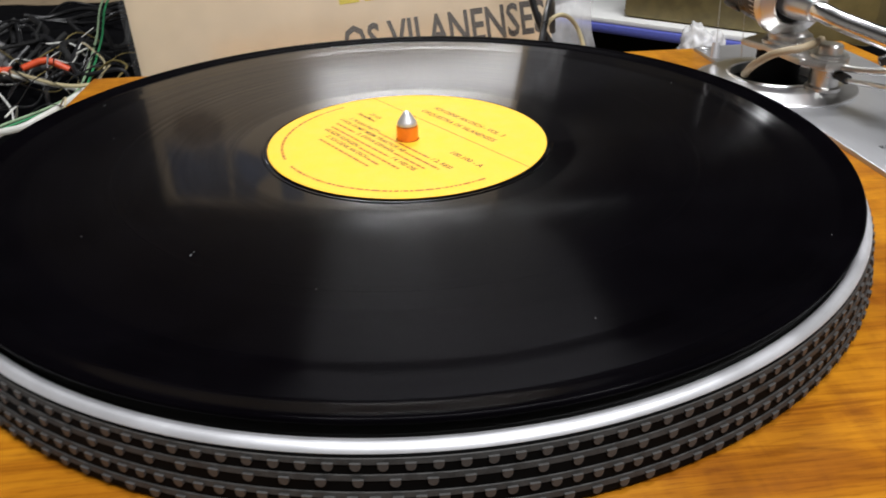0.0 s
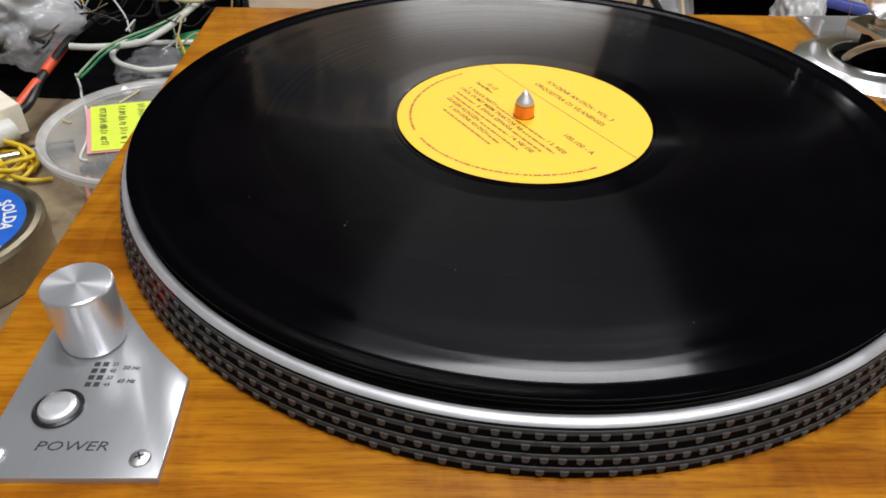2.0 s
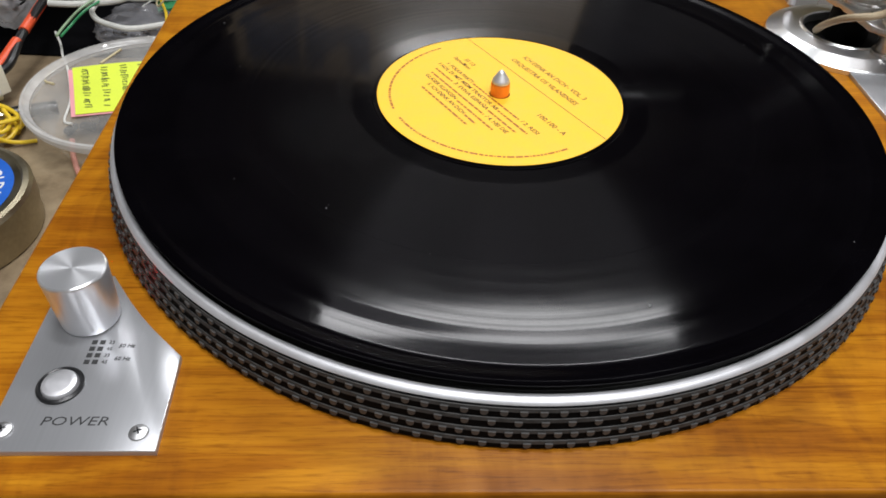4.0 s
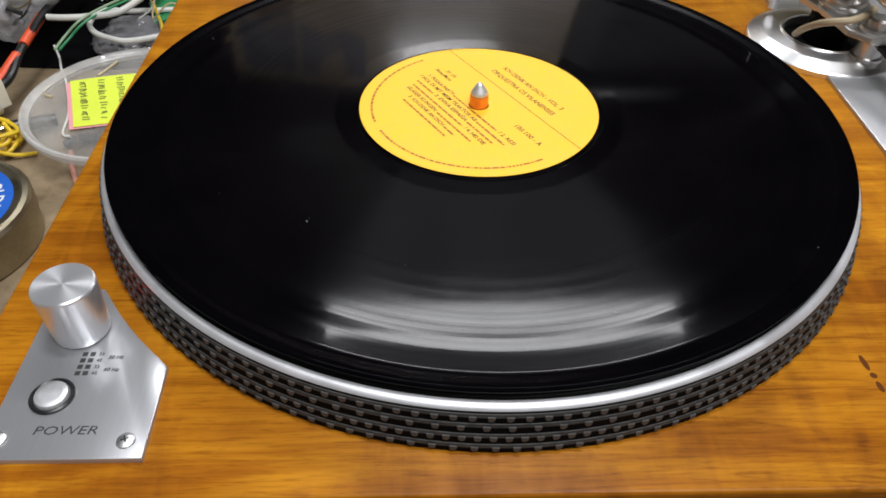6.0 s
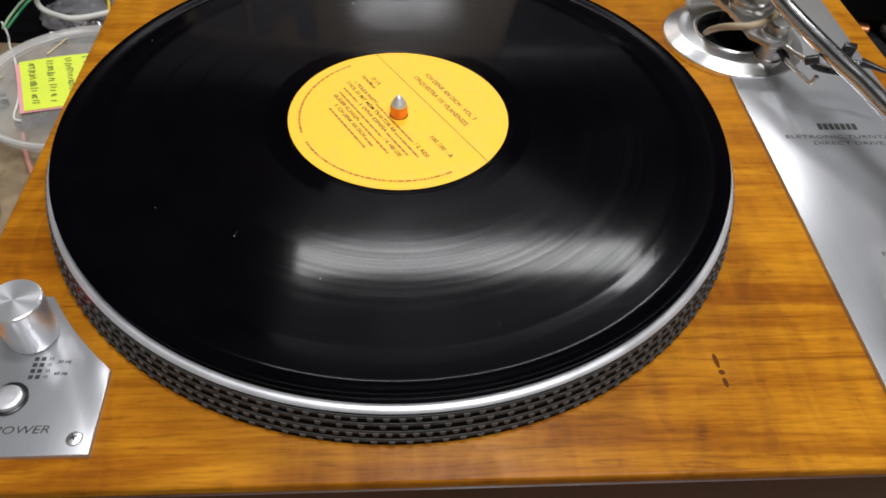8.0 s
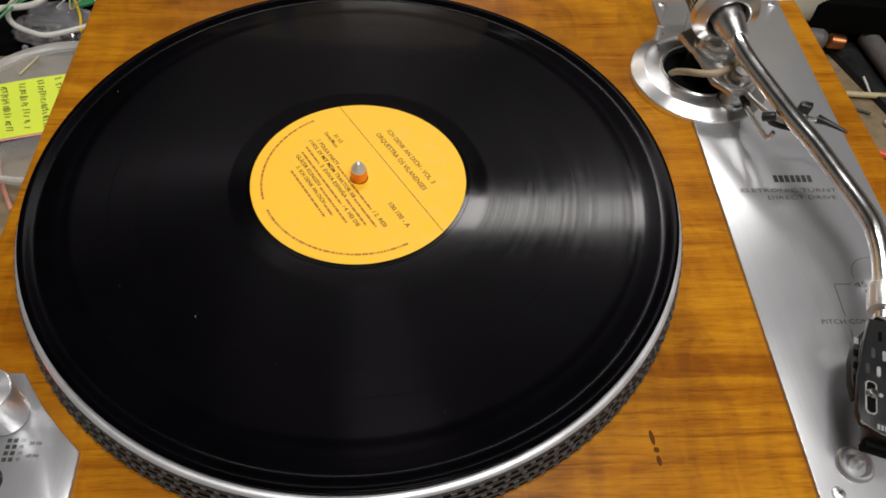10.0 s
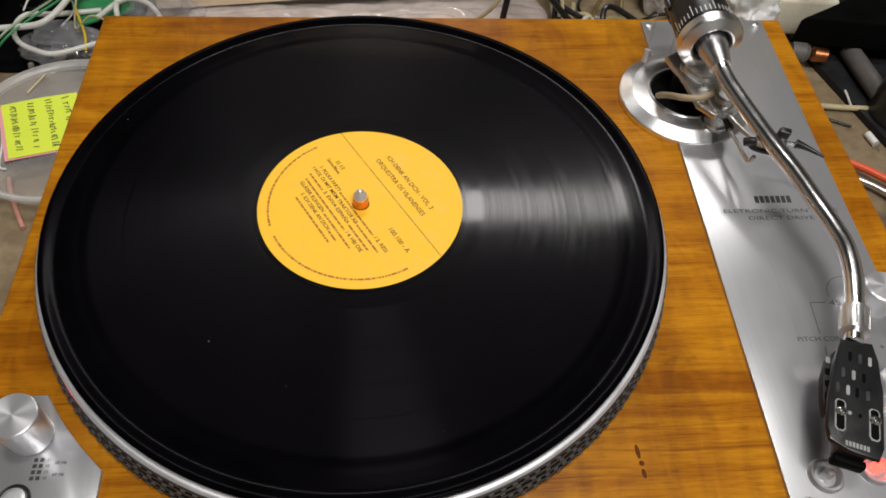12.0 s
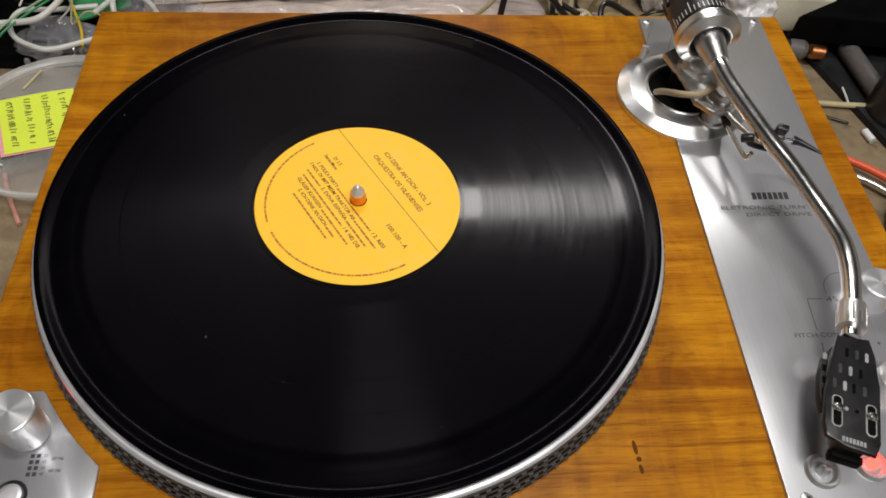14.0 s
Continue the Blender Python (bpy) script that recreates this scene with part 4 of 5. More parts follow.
T = TABLE
cable("cable", [(0.06, 0.262, T + 0.004), (0.098, 0.250, T + 0.045), (0.120, 0.270, T + 0.085), (0.150, 0.30, T + 0.070), (0.160, 0.265, T + 0.01)], 0.0016, CREAM_WIRE, "thin cream cable looped in front of the jacket", group="bench cables")
cable("cable", [(0.105, 0.300, T + 0.125), (0.118, 0.280, T + 0.075), (0.155, 0.262, T + 0.030), (0.19, 0.250, T + 0.004)], 0.0026, BLACK, "black cable hanging beside the jacket", group="bench cables")
cable("cable", [(0.098, 0.215, T + 0.05), (0.106, 0.232, T + 0.085), (0.120, 0.27, T + 0.10), (0.13, 0.30, T + 0.07)], 0.0024, BLACK, "black test lead hanging behind the plinth", group="bench cables")
single("test_clip", rod((0.096, 0.208, T + 0.030), (0.098, 0.215, T + 0.056), 0.0032, 12), RED, "red tip of a black test lead", "test lead")
cable("cable", [(0.155, 0.215, T + 0.004), (0.165, 0.235, T + 0.03), (0.18, 0.27, T + 0.02), (0.21, 0.28, T + 0.004)], 0.0018, PALE_CABLE, "thin white cable behind the plinth", group="bench cables")
for k in range(3):
    cable("cable", [(0.165 + 0.01 * k, 0.225, T + 0.004 + k * 0.006), (0.19, 0.245 + 0.008 * k, T + 0.024 + k * 0.006), (0.225, 0.240 + 0.006 * k, T + 0.022), (0.25, 0.22 + 0.01 * k, T + 0.004 + 0.004 * k)], 0.0024, (CREAM_WIRE, OLIVE, BLACK)[k], ("brown", "olive", "black")[k] + " cable coiled on the bench", group="bench cables")

# ============ beside the turntable, right ============
single("plastic_block", box(-0.026, 0.026, -0.03, 0.03, 0, 0.035, 0.004, 3), CREAM, "cream plastic block behind the plinth's corner", "block", pose(0.361, 0.2945, T + 0.0062, 0, 0, -3))
tray = thing("equipment_case", "open dark grey plastic equipment case on the bench", "case", pose(0, 0, 0))
part("base", prism([(0.352, 0.345), (0.352, 0.285), (0.367, 0.231), (0.391, 0.140), (0.42, 0.03), (0.60, 0.05), (0.58, 0.36)], T, T + 0.006, 0.001), DARKGREY, tray)
part("lid", prism([(0.340, 0.236), (0.50, 0.215), (0.53, 0.33), (0.400, 0.268)], T + 0.022, T + 0.046, 0.003), STROBE_BLACK, tray, "black case lid")
single("grey_tube", rod((0.394, 0.236, T + 0.014), (0.399, 0.172, T + 0.014), 0.0075, 32), GREY_TUBE, "scuffed pale grey tube lying in the case", "tube")
single("round_cap", lathe([(0, 0.034), (0.020, 0.032), (0.026, 0.026), (0.027, 0.0), (0, 0.0)], 40), BLACK, "round black plastic cap in the case", "cap", pose(0.415, 0.168, T + 0.006))
motor = thing("small_motor", "small copper-wound motor with a steel end", "motor", pose(0.354, 0.232, T + 0.0145, 0, 90, -12))
part("winding", lathe([(0, 0.007), (0.004, 0.007), (0.0058, 0.005), (0.0058, -0.005), (0.004, -0.007), (0, -0.007)], 32), COPPER, motor, "copper winding", pose(0, 0, 0.012))
part("end_bell", lathe([(0, 0.008), (0.006, 0.007), (0.0085, 0.003), (0.0085, -0.008), (0, -0.009)], 32), GREY_TUBE, motor, "", pose(0, 0, -0.004))
single("orange_cap", lathe([(0, 0.012), (0.006, 0.010), (0.007, 0.0), (0, 0.0)], 24), RED, "small orange plastic cap", "cap", pose(0.318, 0.262, T))
cap = thing("capacitor", "small white wire-ended capacitor on the bench", "capacitor", pose(0.3818, 0.1455, T + 0.0028, 0, 0, -78))
part("body", tube([(-0.0055, 0, 0), (0.0055, 0, 0)], 0.0028, 20, 1), WHITE, cap)
part("lead", tube([(0.0055, 0, 0), (0.009, 0, -0.0005), (0.011, 0.001, -0.0024)], 0.0003, 6), STEEL, cap, "wire lead")
cable("cable", [(0.300, 0.184, T + 0.003), (0.340, 0.182, T + 0.004), (0.380, 0.177, T + 0.005), (0.45, 0.168, T + 0.010)], 0.0022, CREAM_WIRE, "cream yellow cable lying across the bench", group="bench cables")
cable("cable", [(0.3735, 0.190, T + 0.012), (0.3745, 0.184, T + 0.010), (0.3765, 0.178, T + 0.0065)], 0.0008, PALE_CABLE, "short white wire end", group="bench cables")
cable("cable", [(0.305, 0.178, T + 0.002), (0.345, 0.172, T + 0.002), (0.372, 0.160, T + 0.002)], 0.0010, BLACK, "thin dark wire on the bench", group="bench cables")
pl = thing("pliers", "pliers with orange-red plastic handles", "pliers", pose(0, 0, 0))
part("handle", tube([(0.345, 0.122, T + 0.006), (0.362, 0.108, T + 0.008), (0.385, 0.085, T + 0.008), (0.40, 0.06, T + 0.008)], 0.0028, 14), RED, pl, "orange-red handle")
part("shank", tube([(0.345, 0.108, T + 0.004), (0.362, 0.096, T + 0.005), (0.385, 0.072, T + 0.005)], 0.0026, 12), STEEL, pl, "bare steel shank")
single("dark_tool_pouch", box(-0.03, 0.03, -0.05, 0.05, 0, 0.02, 0.006, 3), BLACK, "black fabric pouch on the bench", "pouch", pose(0.372, 0.020, T, 0, 0, -25))

# ============ beside the turntable, left ============
tub = thing("plastic_tub", "round clear plastic tub with a frosted rim", "tub", pose(-0.2060, 0.1420, T, 0, 0, 0))
part("wall", lathe([(0.055, 0.0005), (0.0636, 0.0205), (0.0626, 0.0205), (0.0540, 0.0015)], 96, closed=True), CLEAR, tub)
part("rim", lathe([(0.0626, 0.0196), (0.0664, 0.0188), (0.0676, 0.0208), (0.0680, 0.0236), (0.0672, 0.0250), (0.0656, 0.0252), (0.0648, 0.0238), (0.0626, 0.0222)], 96, closed=True), CLEAR_RIM, tub, "frosted thick rim")
part("lid", lathe([(0, 0.0192), (0.0610, 0.0192), (0.0624, 0.0215), (0.0606, 0.0200), (0, 0.0198)], 96), CLEAR, tub, "clear flat lid")
for k in range(16):
    a, r = rnd.uniform(0, 6.28), rnd.uniform(0.005, 0.045)
    single("component", box(-0.0045, 0.0045, -0.0022, 0.0022, 0, 0.004, 0.001), (BLACK, DARKGREY, STEEL, CREAM_WIRE)[k % 4], "small electronic part inside the clear tub", "component", pose(-0.2060 + r * math.cos(a), 0.1420 + r * math.sin(a), T + 0.002, 0, 0, rnd.uniform(0, 180)), group="parts in the tub")
nA, nB, nC = Vector((-0.2497, 0.1560, -0.0565)), Vector((-0.2065, 0.1712, -0.0595)), Vector((-0.2293, 0.1097, -0.0640))
nu, nv = (nB - nA).normalized(), (nA - nC).normalized()
nn = nu.cross(nv).normalized()
nv = nn.cross(nu)
nm = Matrix((nu, nv, nn)).transposed().to_4x4()
nm.translation = nA
for name, mat_, off, lab in (("sticky_note", NOTE_PINK, (-0.0025, -0.0012, -0.0005), "pink sticky note under the yellow one"), ("sticky_note", NOTE, (0, 0, 0), "bright yellow-green sticky note with faint handwriting on the tub")):
    bm = bmesh.new()
    bmesh.ops.create_grid(bm, x_segments=8, y_segments=8, size=0.5)
    for vtx in bm.verts:
        x, y = vtx.co.x + 0.5, vtx.co.y - 0.5
        vtx.co = (x * 0.0485 + off[0], y * 0.0470 + off[1], off[2] + 0.0012 * math.sin(2.6 * x) * (1 + y) + 0.0006 * math.sin(4 * y))
    bmesh.ops.solidify(bm, geom=list(bm.faces), thickness=0.0002)
    note = single(name, bm, mat_, lab, "sticky note", nm)
bm = bmesh.new()
for col in range(4):
    y = -0.003
    while y > -0.043:
        ln = rnd.uniform(0.0006, 0.0020)
        x = 0.0070 + col * 0.0112
        lift = 0.0012 * math.sin(2.6 * x / 0.0485) * (1 + y / 0.047) + 0.0006 * math.sin(4 * y / 0.047) + 0.0004
        x0, x1 = x - 0.0020 + rnd.uniform(-0.0004, 0.0008), x + 0.0020 + rnd.uniform(-0.0010, 0.0008)
        y1 = y - rnd.uniform(-0.0010, 0.0010)
        bm.faces.new([bm.verts.new(c) for c in ((x0, y, lift), (x0, y - 0.0006, lift), (x1, y1 - 0.0006, lift), (x1, y1, lift))])
        if rnd.random() < 0.6:
            bm.faces.new([bm.verts.new(c) for c in ((x1 - 0.0006, y1, lift), (x1, y1, lift), (x1, y - ln, lift), (x1 - 0.0006, y - ln, lift))])
        y -= ln + (0.0030 if rnd.random() < 0.16 else 0.0007)
part("handwriting", bm, INK, note, "faint pen strokes", smooth=False)

tin = thing("solder_tin", "round dull metal solder tin with a blue and white label", "tin", pose(-0.2790, 0.0300, T))
part("body", lathe([(0, 0), (0.0455, 0), (0.047, 0.001), (0.047, 0.012), (0.0480, 0.0125), (0.0480, 0.0235), (0.0465, 0.0255), (0.0440, 0.0262), (0.0425, 0.0250), (0, 0.0250)], 128), TIN, tin)
bm = bmesh.new()
lab_ring = [bm.verts.new((0.0395 * math.cos(radians(a)), 0.0395 * math.sin(radians(a)), 0.0253)) for a in range(-20, 201, 4)]
bm.faces.new(lab_ring)
part("paper_label", bm, BLUE_PAPER, tin, "blue upper half of the label", pose(0, 0, 0, 0, 0, 0), smooth=False)
bm = bmesh.new()
lab_ring = [bm.verts.new((0.0395 * math.cos(radians(a)), 0.0395 * math.sin(radians(a)), 0.0253)) for a in range(200, 341, 4)]
bm.faces.new(lab_ring)
part("paper_label", bm, WHITE_PAPER, tin, "white lower half of the label", smooth=False)
for k, ch in enumerate("DE SOLDA"):
    a = 78 - k * 10.5
    if ch != " ":
        lettering("lettering", ch, 0.0085, WHITE_PAPER, tin, pose(0.0290 * math.cos(radians(a)), 0.0290 * math.sin(radians(a)), 0.0254, 0, 0, a - 90), align="CENTER", bold=0.0002)
bars("printing", [(0.004 + 0.006 * k, 0.0085 + 0.006 * k, 0.008) for k in range(3)], 0.005, WHITE_PAPER, tin, pose(0, 0, 0.0254), 0.0001)
bars("printing", [(0.0 + 0.005 * k, 0.004 + 0.005 * k, 0.002) for k in range(6)] + [(0.0 + 0.005 * k, 0.004 + 0.005 * k, -0.001) for k in range(5)], 0.0012, PALE_CABLE, tin, pose(0, 0, 0.0254), 0.0001)

coil = []
for k in range(64):
    a, q = 2 * math.pi * k / 10, k / 64
    rr_ = 0.022 + 0.004 * math.sin(k * 1.7)
    coil.append((-0.300 + rr_ * math.cos(a), 0.120 + rr_ * 0.75 * math.sin(a), T + 0.003 + 0.012 * q + 0.0015 * math.sin(a * 2 + k)))
coil += [(-0.285, 0.108, T + 0.010), (-0.275, 0.109, T + 0.004), (-0.264, 0.114, T + 0.002)]
yw = tube(coil, 0.0013, 8, 3)
single("wire_coil", yw, YELLOW, "coil of thin yellow hook-up wire on the bench", "wire coil")
cable("cable", [(-0.2413, 0.1111, -0.0800), (-0.2383, 0.1011, -0.0830), (-0.2314, 0.0868, -0.0830), (-0.2220, 0.0700, -0.0830)], 0.0016, PINK, "short pink wire under the tub", group="bench cables")
cable("cable", [(-0.2790, 0.2080, -0.0580), (-0.2751, 0.2019, -0.0643), (-0.2683, 0.1861, -0.0643), (-0.2595, 0.1694, -0.0643), (-0.2505, 0.1479, -0.0643), (-0.2436, 0.1278, -0.0643), (-0.2399, 0.1076, -0.0643), (-0.2343, 0.1040, -0.0643)], 0.0008, PALE_CABLE, "thin pale wire trailing over the tub", group="bench cables")
cable("cable", [(-0.2657, 0.1830, -0.0643), (-0.2684, 0.1657, -0.0643), (-0.2679, 0.1535, -0.0643), (-0.2610, 0.1493, -0.0643)], 0.0008, CREAM_WIRE, "short cream wire scrap on the tub", group="bench cables")
cable("cable", [(-0.2336, 0.1967, -0.0643), (-0.2373, 0.1863, -0.0643), (-0.2408, 0.1771, -0.0643)], 0.0008, CREAM_WIRE, "short cream wire scrap on the tub", group="bench cables")

# ---- clutter heaped behind and beside the plinth ----
def heap(name, x0, x1, y0, y1, h, material, label, category, seed, m=None, n=26):
    """A crumpled sheet or bag: a grid lifted in folds, closed down to the bench."""
    bm = bmesh.new()
    bmesh.ops.create_grid(bm, x_segments=n, y_segments=n, size=0.5)
    for v in bm.verts:
        u, w = v.co.x, v.co.y
        edge = min(1.0, 4.0 * (0.5 - max(abs(u), abs(w))))
        f = noise.noise(Vector((u * 4 + seed, w * 4, seed))) * 0.5 + abs(noise.noise(Vector((u * 9, w * 9 + seed, 1.0)))) * 0.5 + 0.55
        jig = 0.012 * noise.noise(Vector((u * 3, w * 3, seed + 5)))
        v.co = ((x0 + x1) / 2 + u * (x1 - x0) + jig, (y0 + y1) / 2 + w * (y1 - y0) - jig, T + 0.0015 + h * f * edge ** 0.6)
    bmesh.ops.solidify(bm, geom=list(bm.faces), thickness=0.0008)
    return single(name, bm, material, label, category, m)


def crumpled(name, c, size, material, label, category, seed, sub=5):
    bm = bmesh.new()
    bmesh.ops.create_icosphere(bm, subdivisions=sub, radius=1.0)
    for v in bm.verts:
        p = v.co.copy()
        k = 1 + 0.30 * noise.noise(p * 1.6 + Vector((seed, 0, 0))) - 0.30 * abs(noise.noise(p * 3.3 + Vector((0, seed, 0)))) - 0.09 * abs(noise.noise(p * 7 + Vector((0, 0, seed)))) - 0.025 * abs(noise.noise(p * 15 + Vector((0, 0, seed))))
        v.co = Vector((p.x * size[0], p.y * size[1], max(p.z, -0.85) * size[2])) * k
    lo = min(v.co.z for v in bm.verts)
    ob = single(name, bm, material, label, category, pose(c[0], c[1], c[2] - lo))
    ob.data.set_sharp_from_angle(angle=math.pi)
    return ob


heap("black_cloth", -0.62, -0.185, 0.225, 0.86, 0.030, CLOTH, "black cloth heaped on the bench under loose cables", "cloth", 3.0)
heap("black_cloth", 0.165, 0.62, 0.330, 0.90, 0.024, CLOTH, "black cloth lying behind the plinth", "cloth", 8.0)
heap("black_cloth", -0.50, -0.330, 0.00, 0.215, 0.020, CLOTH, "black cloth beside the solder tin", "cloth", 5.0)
heap("plastic_wrap", -0.150, 0.150, 0.250, 0.318, 0.012, WRAP, "crumpled clear plastic wrap lying in front of the jacket", "plastic wrap", 11.0, n=60)
crumpled("plastic_bag", (-0.335, 0.262, T + 0.012), (0.046, 0.052, 0.040), BAG_WHITE, "crumpled cloudy white plastic bag on the bench", "plastic bag", 2.0)
crumpled("plastic_bag", (-0.375, 0.400, T + 0.012), (0.060, 0.060, 0.045), BAG_WHITE, "crumpled cloudy plastic bag among the cables", "plastic bag", 6.0)
crumpled("plastic_bag", (0.254, 0.308, T + 0.0005), (0.022, 0.024, 0.036), BAG_BRIGHT, "crumpled white plastic bag behind the plinth", "plastic bag", 9.0)
crumpled("plastic_bag", (0.303, 0.262, T + 0.0005), (0.030, 0.022, 0.032), BAG_BRIGHT, "crumpled white plastic bag beside the cream block", "plastic bag", 14.0)
crumpled("parts_bag", (-0.2300, 0.2360, T + 0.0005), (0.034, 0.020, 0.016), BAG, "clear bag of small metal parts", "parts bag", 4.0)
crumpled("parts_bag", (-0.1650, 0.2680, T + 0.0005), (0.036, 0.020, 0.022), BAG, "clear bag of small parts behind the plinth", "parts bag", 12.0)
for k in range(26):
    cx, cy, wx, wy = (-0.2300, 0.2360, 0.026, 0.013) if k < 15 else (-0.1650, 0.2660, 0.028, 0.012)
    single("metal_part", lathe([(0, 0.004), (0.0022, 0.0038), (0.003, 0.002), (0.0028, 0.0), (0, 0)], 10), (STEEL, CHROME, DARKGREY)[k % 3], "small shiny metal part in a clear bag", "metal part",
           pose(cx + rnd.uniform(-wx, wx), cy + rnd.uniform(-wy, wy), T + rnd.uniform(0.004, 0.016), rnd.uniform(0, 90), rnd.uniform(0, 90), 0), group="bagged metal parts")
single("circuit_board", box(-0.022, 0.022, -0.014, 0.014, 0, 0.0016), GREEN, "green circuit board scrap among the cables", "circuit board", pose(-0.205, 0.268, T + 0.028, 8, -6, 20))

Z5 = -0.050
cable("mains_cable", [(-0.2860, 0.2260, -0.046), (-0.2753, 0.2252, -0.046), (-0.2612, 0.2266, -0.046), (-0.2384, 0.2268, -0.043), (-0.2277, 0.2355, -0.040), (-0.2225, 0.2549, -0.040), (-0.2185, 0.2809, -0.040), (-0.2139, 0.3034, -0.040), (-0.2100, 0.3300, -0.046)], 0.0023, PALE_CABLE, "white cable running over the heap", group="white cables")
cable("thin_wire", [(-0.2120, 0.2960, -0.038), (-0.2081, 0.2862, -0.034), (-0.2208, 0.2855, -0.034), (-0.2379, 0.2946, -0.034), (-0.2616, 0.3156, -0.034), (-0.2830, 0.3399, -0.036)], 0.0014, CREAM_WIRE, "cream wire branching from the white cable", group="white cables")
cable("mains_cable", [(-0.205, 0.262, Z5 - 0.006), (-0.235, 0.254, Z5 - 0.004), (-0.256, 0.250, Z5 - 0.002), (-0.2620, 0.236, Z5 - 0.004), (-0.255, 0.222, Z5 - 0.005), (-0.240, 0.212, Z5 - 0.005), (-0.225, 0.209, Z5 - 0.005), (-0.200, 0.222, Z5 - 0.006), (-0.186, 0.236, Z5 - 0.010)], 0.0020, PALE_CABLE, "white cable bent in a loop by the tub", group="white cables")
cable("mains_cable", [(-0.187, 0.236, T + 0.012), (-0.190, 0.252, Z5), (-0.193, 0.268, Z5), (-0.205, 0.30, Z5)], 0.0021, PALE_CABLE, "white cable behind the plinth's corner", group="white cables")
cable("mains_cable", [(-0.205, 0.250, Z5 - 0.004), (-0.185, 0.262, Z5 + 0.004), (-0.168, 0.262, Z5), (-0.156, 0.248, Z5 - 0.010), (-0.150, 0.232, T + 0.006)], 0.0020, PALE_CABLE, "white cable curling down behind the plinth", group="white cables")
cable("thin_wire", [(-0.345, 0.39, -0.030), (-0.305, 0.354, -0.036), (-0.265, 0.322, -0.038), (-0.222, 0.303, -0.042)], 0.0014, PALE_CABLE, "thin white wire stretched over the heap", group="white cables")
cable("green_wire", [(-0.2668, 0.190, T + 0.033), (-0.2680, 0.207, -0.054), (-0.2580, 0.217, -0.046), (-0.246, 0.232, -0.043), (-0.225, 0.265, -0.042), (-0.2180, 0.300, -0.040), (-0.232, 0.40, -0.030), (-0.245, 0.50, -0.010), (-0.22, 0.62, 0.0)], 0.0009, GREEN, "green wire curving over the white cables", group="coloured wires")
cable("green_wire", [(-0.2698, 0.190, T + 0.033), (-0.2710, 0.208, -0.053), (-0.2610, 0.218, -0.045), (-0.250, 0.232, -0.042), (-0.230, 0.263, -0.041), (-0.2215, 0.300, -0.039), (-0.236, 0.40, -0.029), (-0.249, 0.50, -0.009), (-0.225, 0.62, 0.0)], 0.0009, PALE_GREEN, "pale green wire beside the darker green one", group="coloured wires")
cable("thin_wire", [(-0.221, 0.256, -0.048), (-0.2140, 0.240, -0.050), (-0.2080, 0.226, -0.052), (-0.2060, 0.214, -0.056)], 0.0010, YELLOW, "thin yellow wire over the bag of parts", group="coloured wires")
cable("thin_wire", [(-0.330, 0.300, -0.020), (-0.322, 0.310, -0.030), (-0.318, 0.330, -0.052)], 0.0018, YELLOW, "short yellow wire in the dark heap", group="coloured wires")
for pts in ([(-0.3000, 0.160, -0.062), (-0.2965, 0.190, -0.056)], [(-0.2955, 0.200, -0.054), (-0.2930, 0.232, -0.048)]):
    single("sleeved_lead", tube(pts, 0.0033, 16, 2), RED, "orange-red plastic sleeve on a black lead", "lead", group="red sleeves")
cable("lead", [(-0.36, 0.16, T + 0.020), (-0.3000, 0.158, -0.063), (-0.2960, 0.196, -0.0555), (-0.2920, 0.238, -0.047), (-0.290, 0.30, -0.05)], 0.0030, BLACK, "black lead with orange-red sleeves", group="black leads")
for a, b in (((-0.325, 0.330, -0.040), (-0.285, 0.345, -0.036)), ((-0.278, 0.348, -0.036), (-0.245, 0.352, -0.040))):
    single("sleeved_lead", tube([a, ((a[0] + b[0]) / 2, (a[1] + b[1]) / 2 + 0.003, a[2] + 0.004), b], 0.0028, 14, 4), RED, "orange-red plastic sleeve in the heap", "lead", group="red sleeves")
single("adapter_box", prism([(-0.350, 0.210), (-0.294, 0.158), (-0.310, 0.135), (-0.395, 0.150)], T + 0.010, T + 0.030, 0.002), CREAM, "cream plastic adapter with a worn corner", "adapter")
single("battery_clip", tube([(-0.330, 0.105, T + 0.012), (-0.312, 0.125, T + 0.016), (-0.296, 0.146, T + 0.018)], 0.0070, 16, 4), PALE_CABLE, "pale grey plastic clip on the bench", "clip")
probe = thing("test_probe", "black test probe with a bright metal tip", "probe", pose(0, 0, 0))
part("grip", tube([(-0.262, 0.146, T + 0.006), (-0.276, 0.138, T + 0.008), (-0.286, 0.132, T + 0.009)], 0.0042, 14, 4), BLACK, probe)
part("tip", tube([(-0.286, 0.132, T + 0.009), (-0.302, 0.122, T + 0.010)], 0.0022, 12, 2), CHROME, probe, "bright metal tip")
LEAD = (BLACK, BLACK, RUBBER, RUBBER, BLACK, DARKGREY, BLACK)
for k in range(34):
    x, y = rnd.uniform(-0.46, -0.215), rnd.uniform(0.250, 0.62)
    a = rnd.uniform(0, 6.28)
    pts = []
    for j in range(5):
        pts.append((min(x, -0.19), max(y, 0.225), T + 0.026 + rnd.uniform(0, 0.028)))
        a += rnd.uniform(-0.9, 0.9)
        x, y = x + 0.035 * math.cos(a), y + 0.035 * math.sin(a)
    cable("lead", pts, rnd.uniform(0.0012, 0.0032), LEAD[k % 7], ("black", "black", "dull black", "dull black", "black", "dark grey", "black")[k % 7] + " lead in the tangle of cables", group="tangled leads")
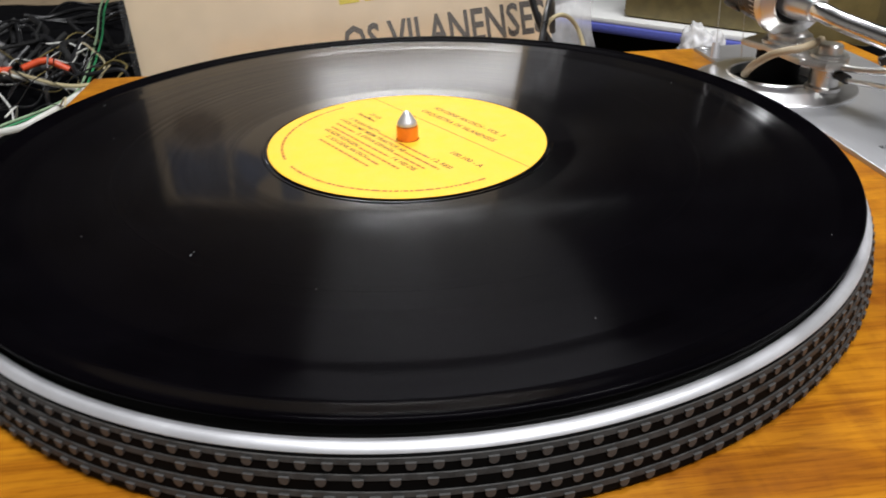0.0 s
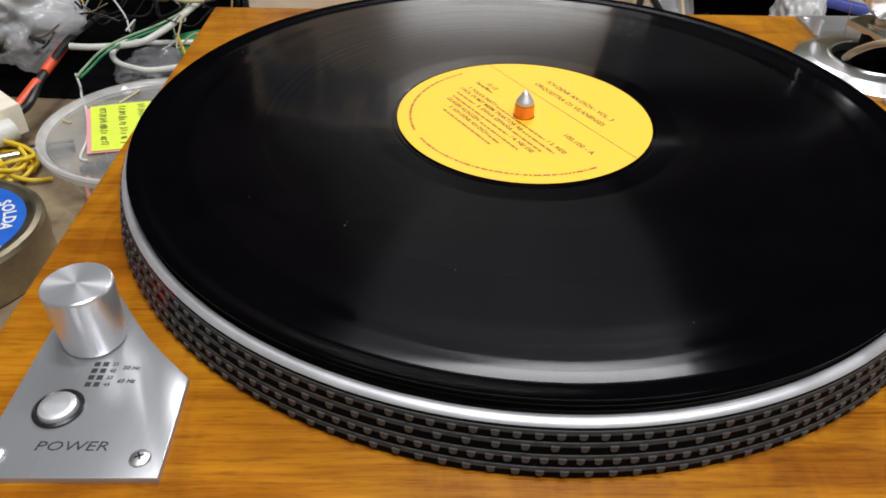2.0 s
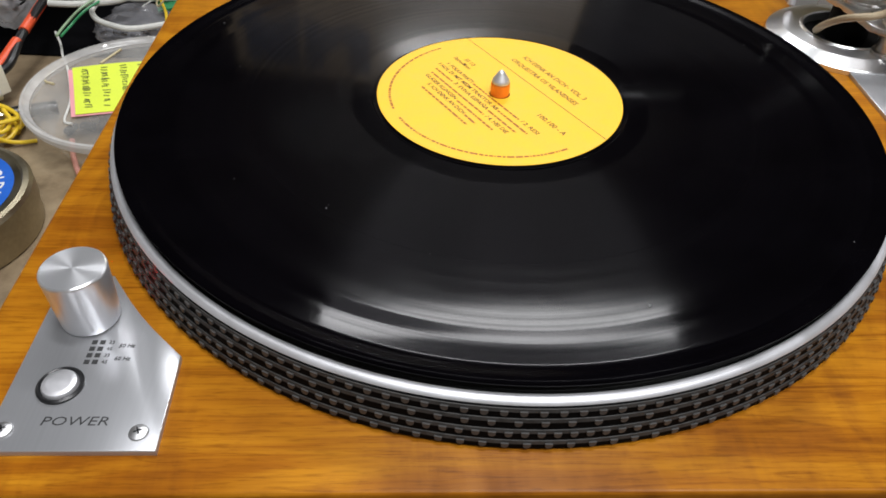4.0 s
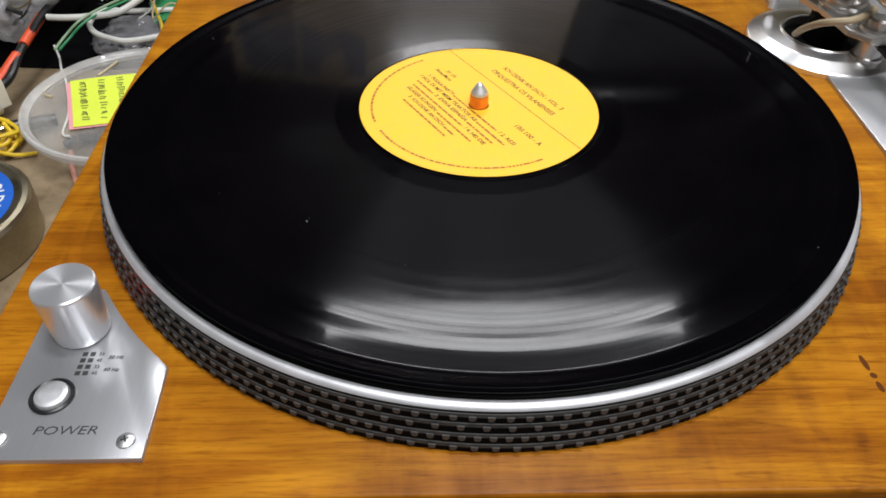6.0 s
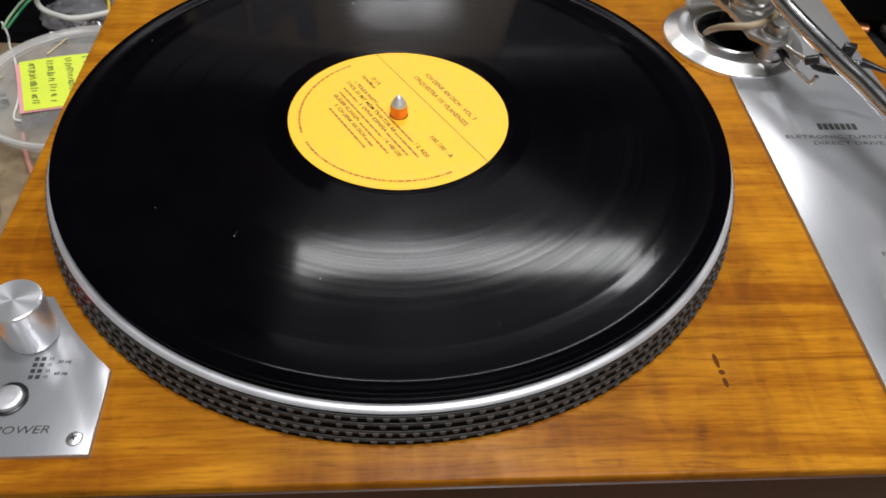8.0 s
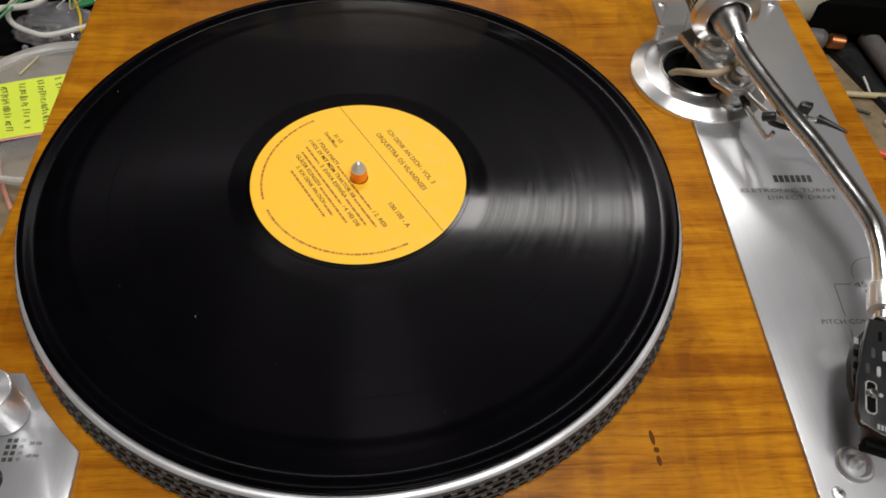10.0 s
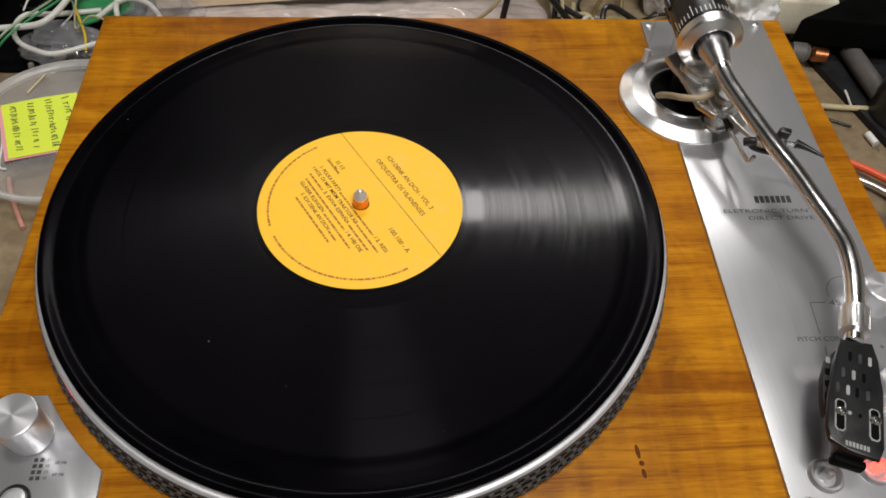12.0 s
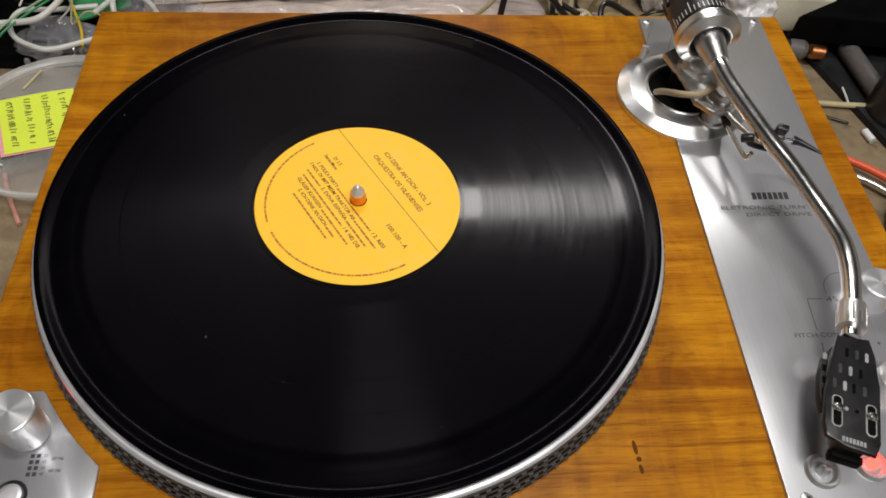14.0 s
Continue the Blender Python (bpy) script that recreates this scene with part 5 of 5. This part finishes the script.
for k in range(10):
    x, y = rnd.uniform(0.16, 0.235), rnd.uniform(0.245, 0.36)
    a = rnd.uniform(0, 6.28)
    pts = []
    for j in range(5):
        pts.append((max(x, 0.155), max(y, 0.235), T + 0.006 + rnd.uniform(0, 0.022)))
        a += rnd.uniform(-0.9, 0.9)
        x, y = x + 0.022 * math.cos(a), y + 0.022 * math.sin(a)
    cable("lead", pts, rnd.uniform(0.0012, 0.0026), (BLACK, CREAM_WIRE, OLIVE, DARKGREY)[k % 4], ("black", "cream", "olive", "dark grey")[k % 4] + " lead tangled behind the plinth", group="tangled leads")

THIN = (OLIVE, BLACK, PALE_CABLE, BLACK, OLIVE, BLACK, CREAM_WIRE, BLACK)
TINT = ("olive", "black", "white", "black", "olive", "black", "cream", "black")
for k in range(36):
    x, y = rnd.uniform(-0.33, -0.205), rnd.uniform(0.235, 0.44)
    a = rnd.uniform(0, 6.28)
    pts = []
    for j in range(6):
        pts.append((min(x, -0.18), max(y, 0.228), T + 0.030 + rnd.uniform(0, 0.030)))
        a += rnd.uniform(-1.1, 1.1)
        x, y = x + 0.020 * math.cos(a), y + 0.020 * math.sin(a)
    cable("thin_wire", pts, rnd.uniform(0.0004, 0.0008), THIN[k % 8], TINT[k % 8] + " thin wire in the tangle of cables", group="thin wires")

# ---- strobe dots round the platter's side ----
def dot_mesh():
    """A rounded tooth hanging from its strip."""
    bm = prism([(-0.0011, 0.0005), (-0.0010, -0.0006), (-0.0006, -0.0012), (0.0, -0.0014), (0.0006, -0.0012), (0.0010, -0.0006), (0.0011, 0.0005)], 0.0, 0.0006)
    bmesh.ops.rotate(bm, verts=bm.verts, cent=(0, 0, 0), matrix=Matrix.Rotation(radians(90), 3, "X"))
    return mesh_of("strobe_dot", bm, STROBE_DOT, smooth=False)


DOT = dot_mesh()
far = bmesh.new()
for n, z in STROBE:
    r = side_radius(z - 0.0012)
    for k in range(n):
        a = 360.0 * k / n + z * 4000
        d = (a + 90 + 180) % 360 - 180
        m = pose(r * math.cos(radians(a)), r * math.sin(radians(a)), z - 0.0006, 0, 0, a + 90)
        if abs(d) < 74:
            ob = new("strobe_dot", DOT)
            ob.parent = platter
            ob.matrix_basis = m
        else:
            far.from_mesh(DOT)
            far.verts.ensure_lookup_table()
            bmesh.ops.transform(far, matrix=m, verts=far.verts[-len(DOT.vertices):])
tagged(part("strobe_dots", far, STROBE_DOT, platter, smooth=False), kind="stuff")
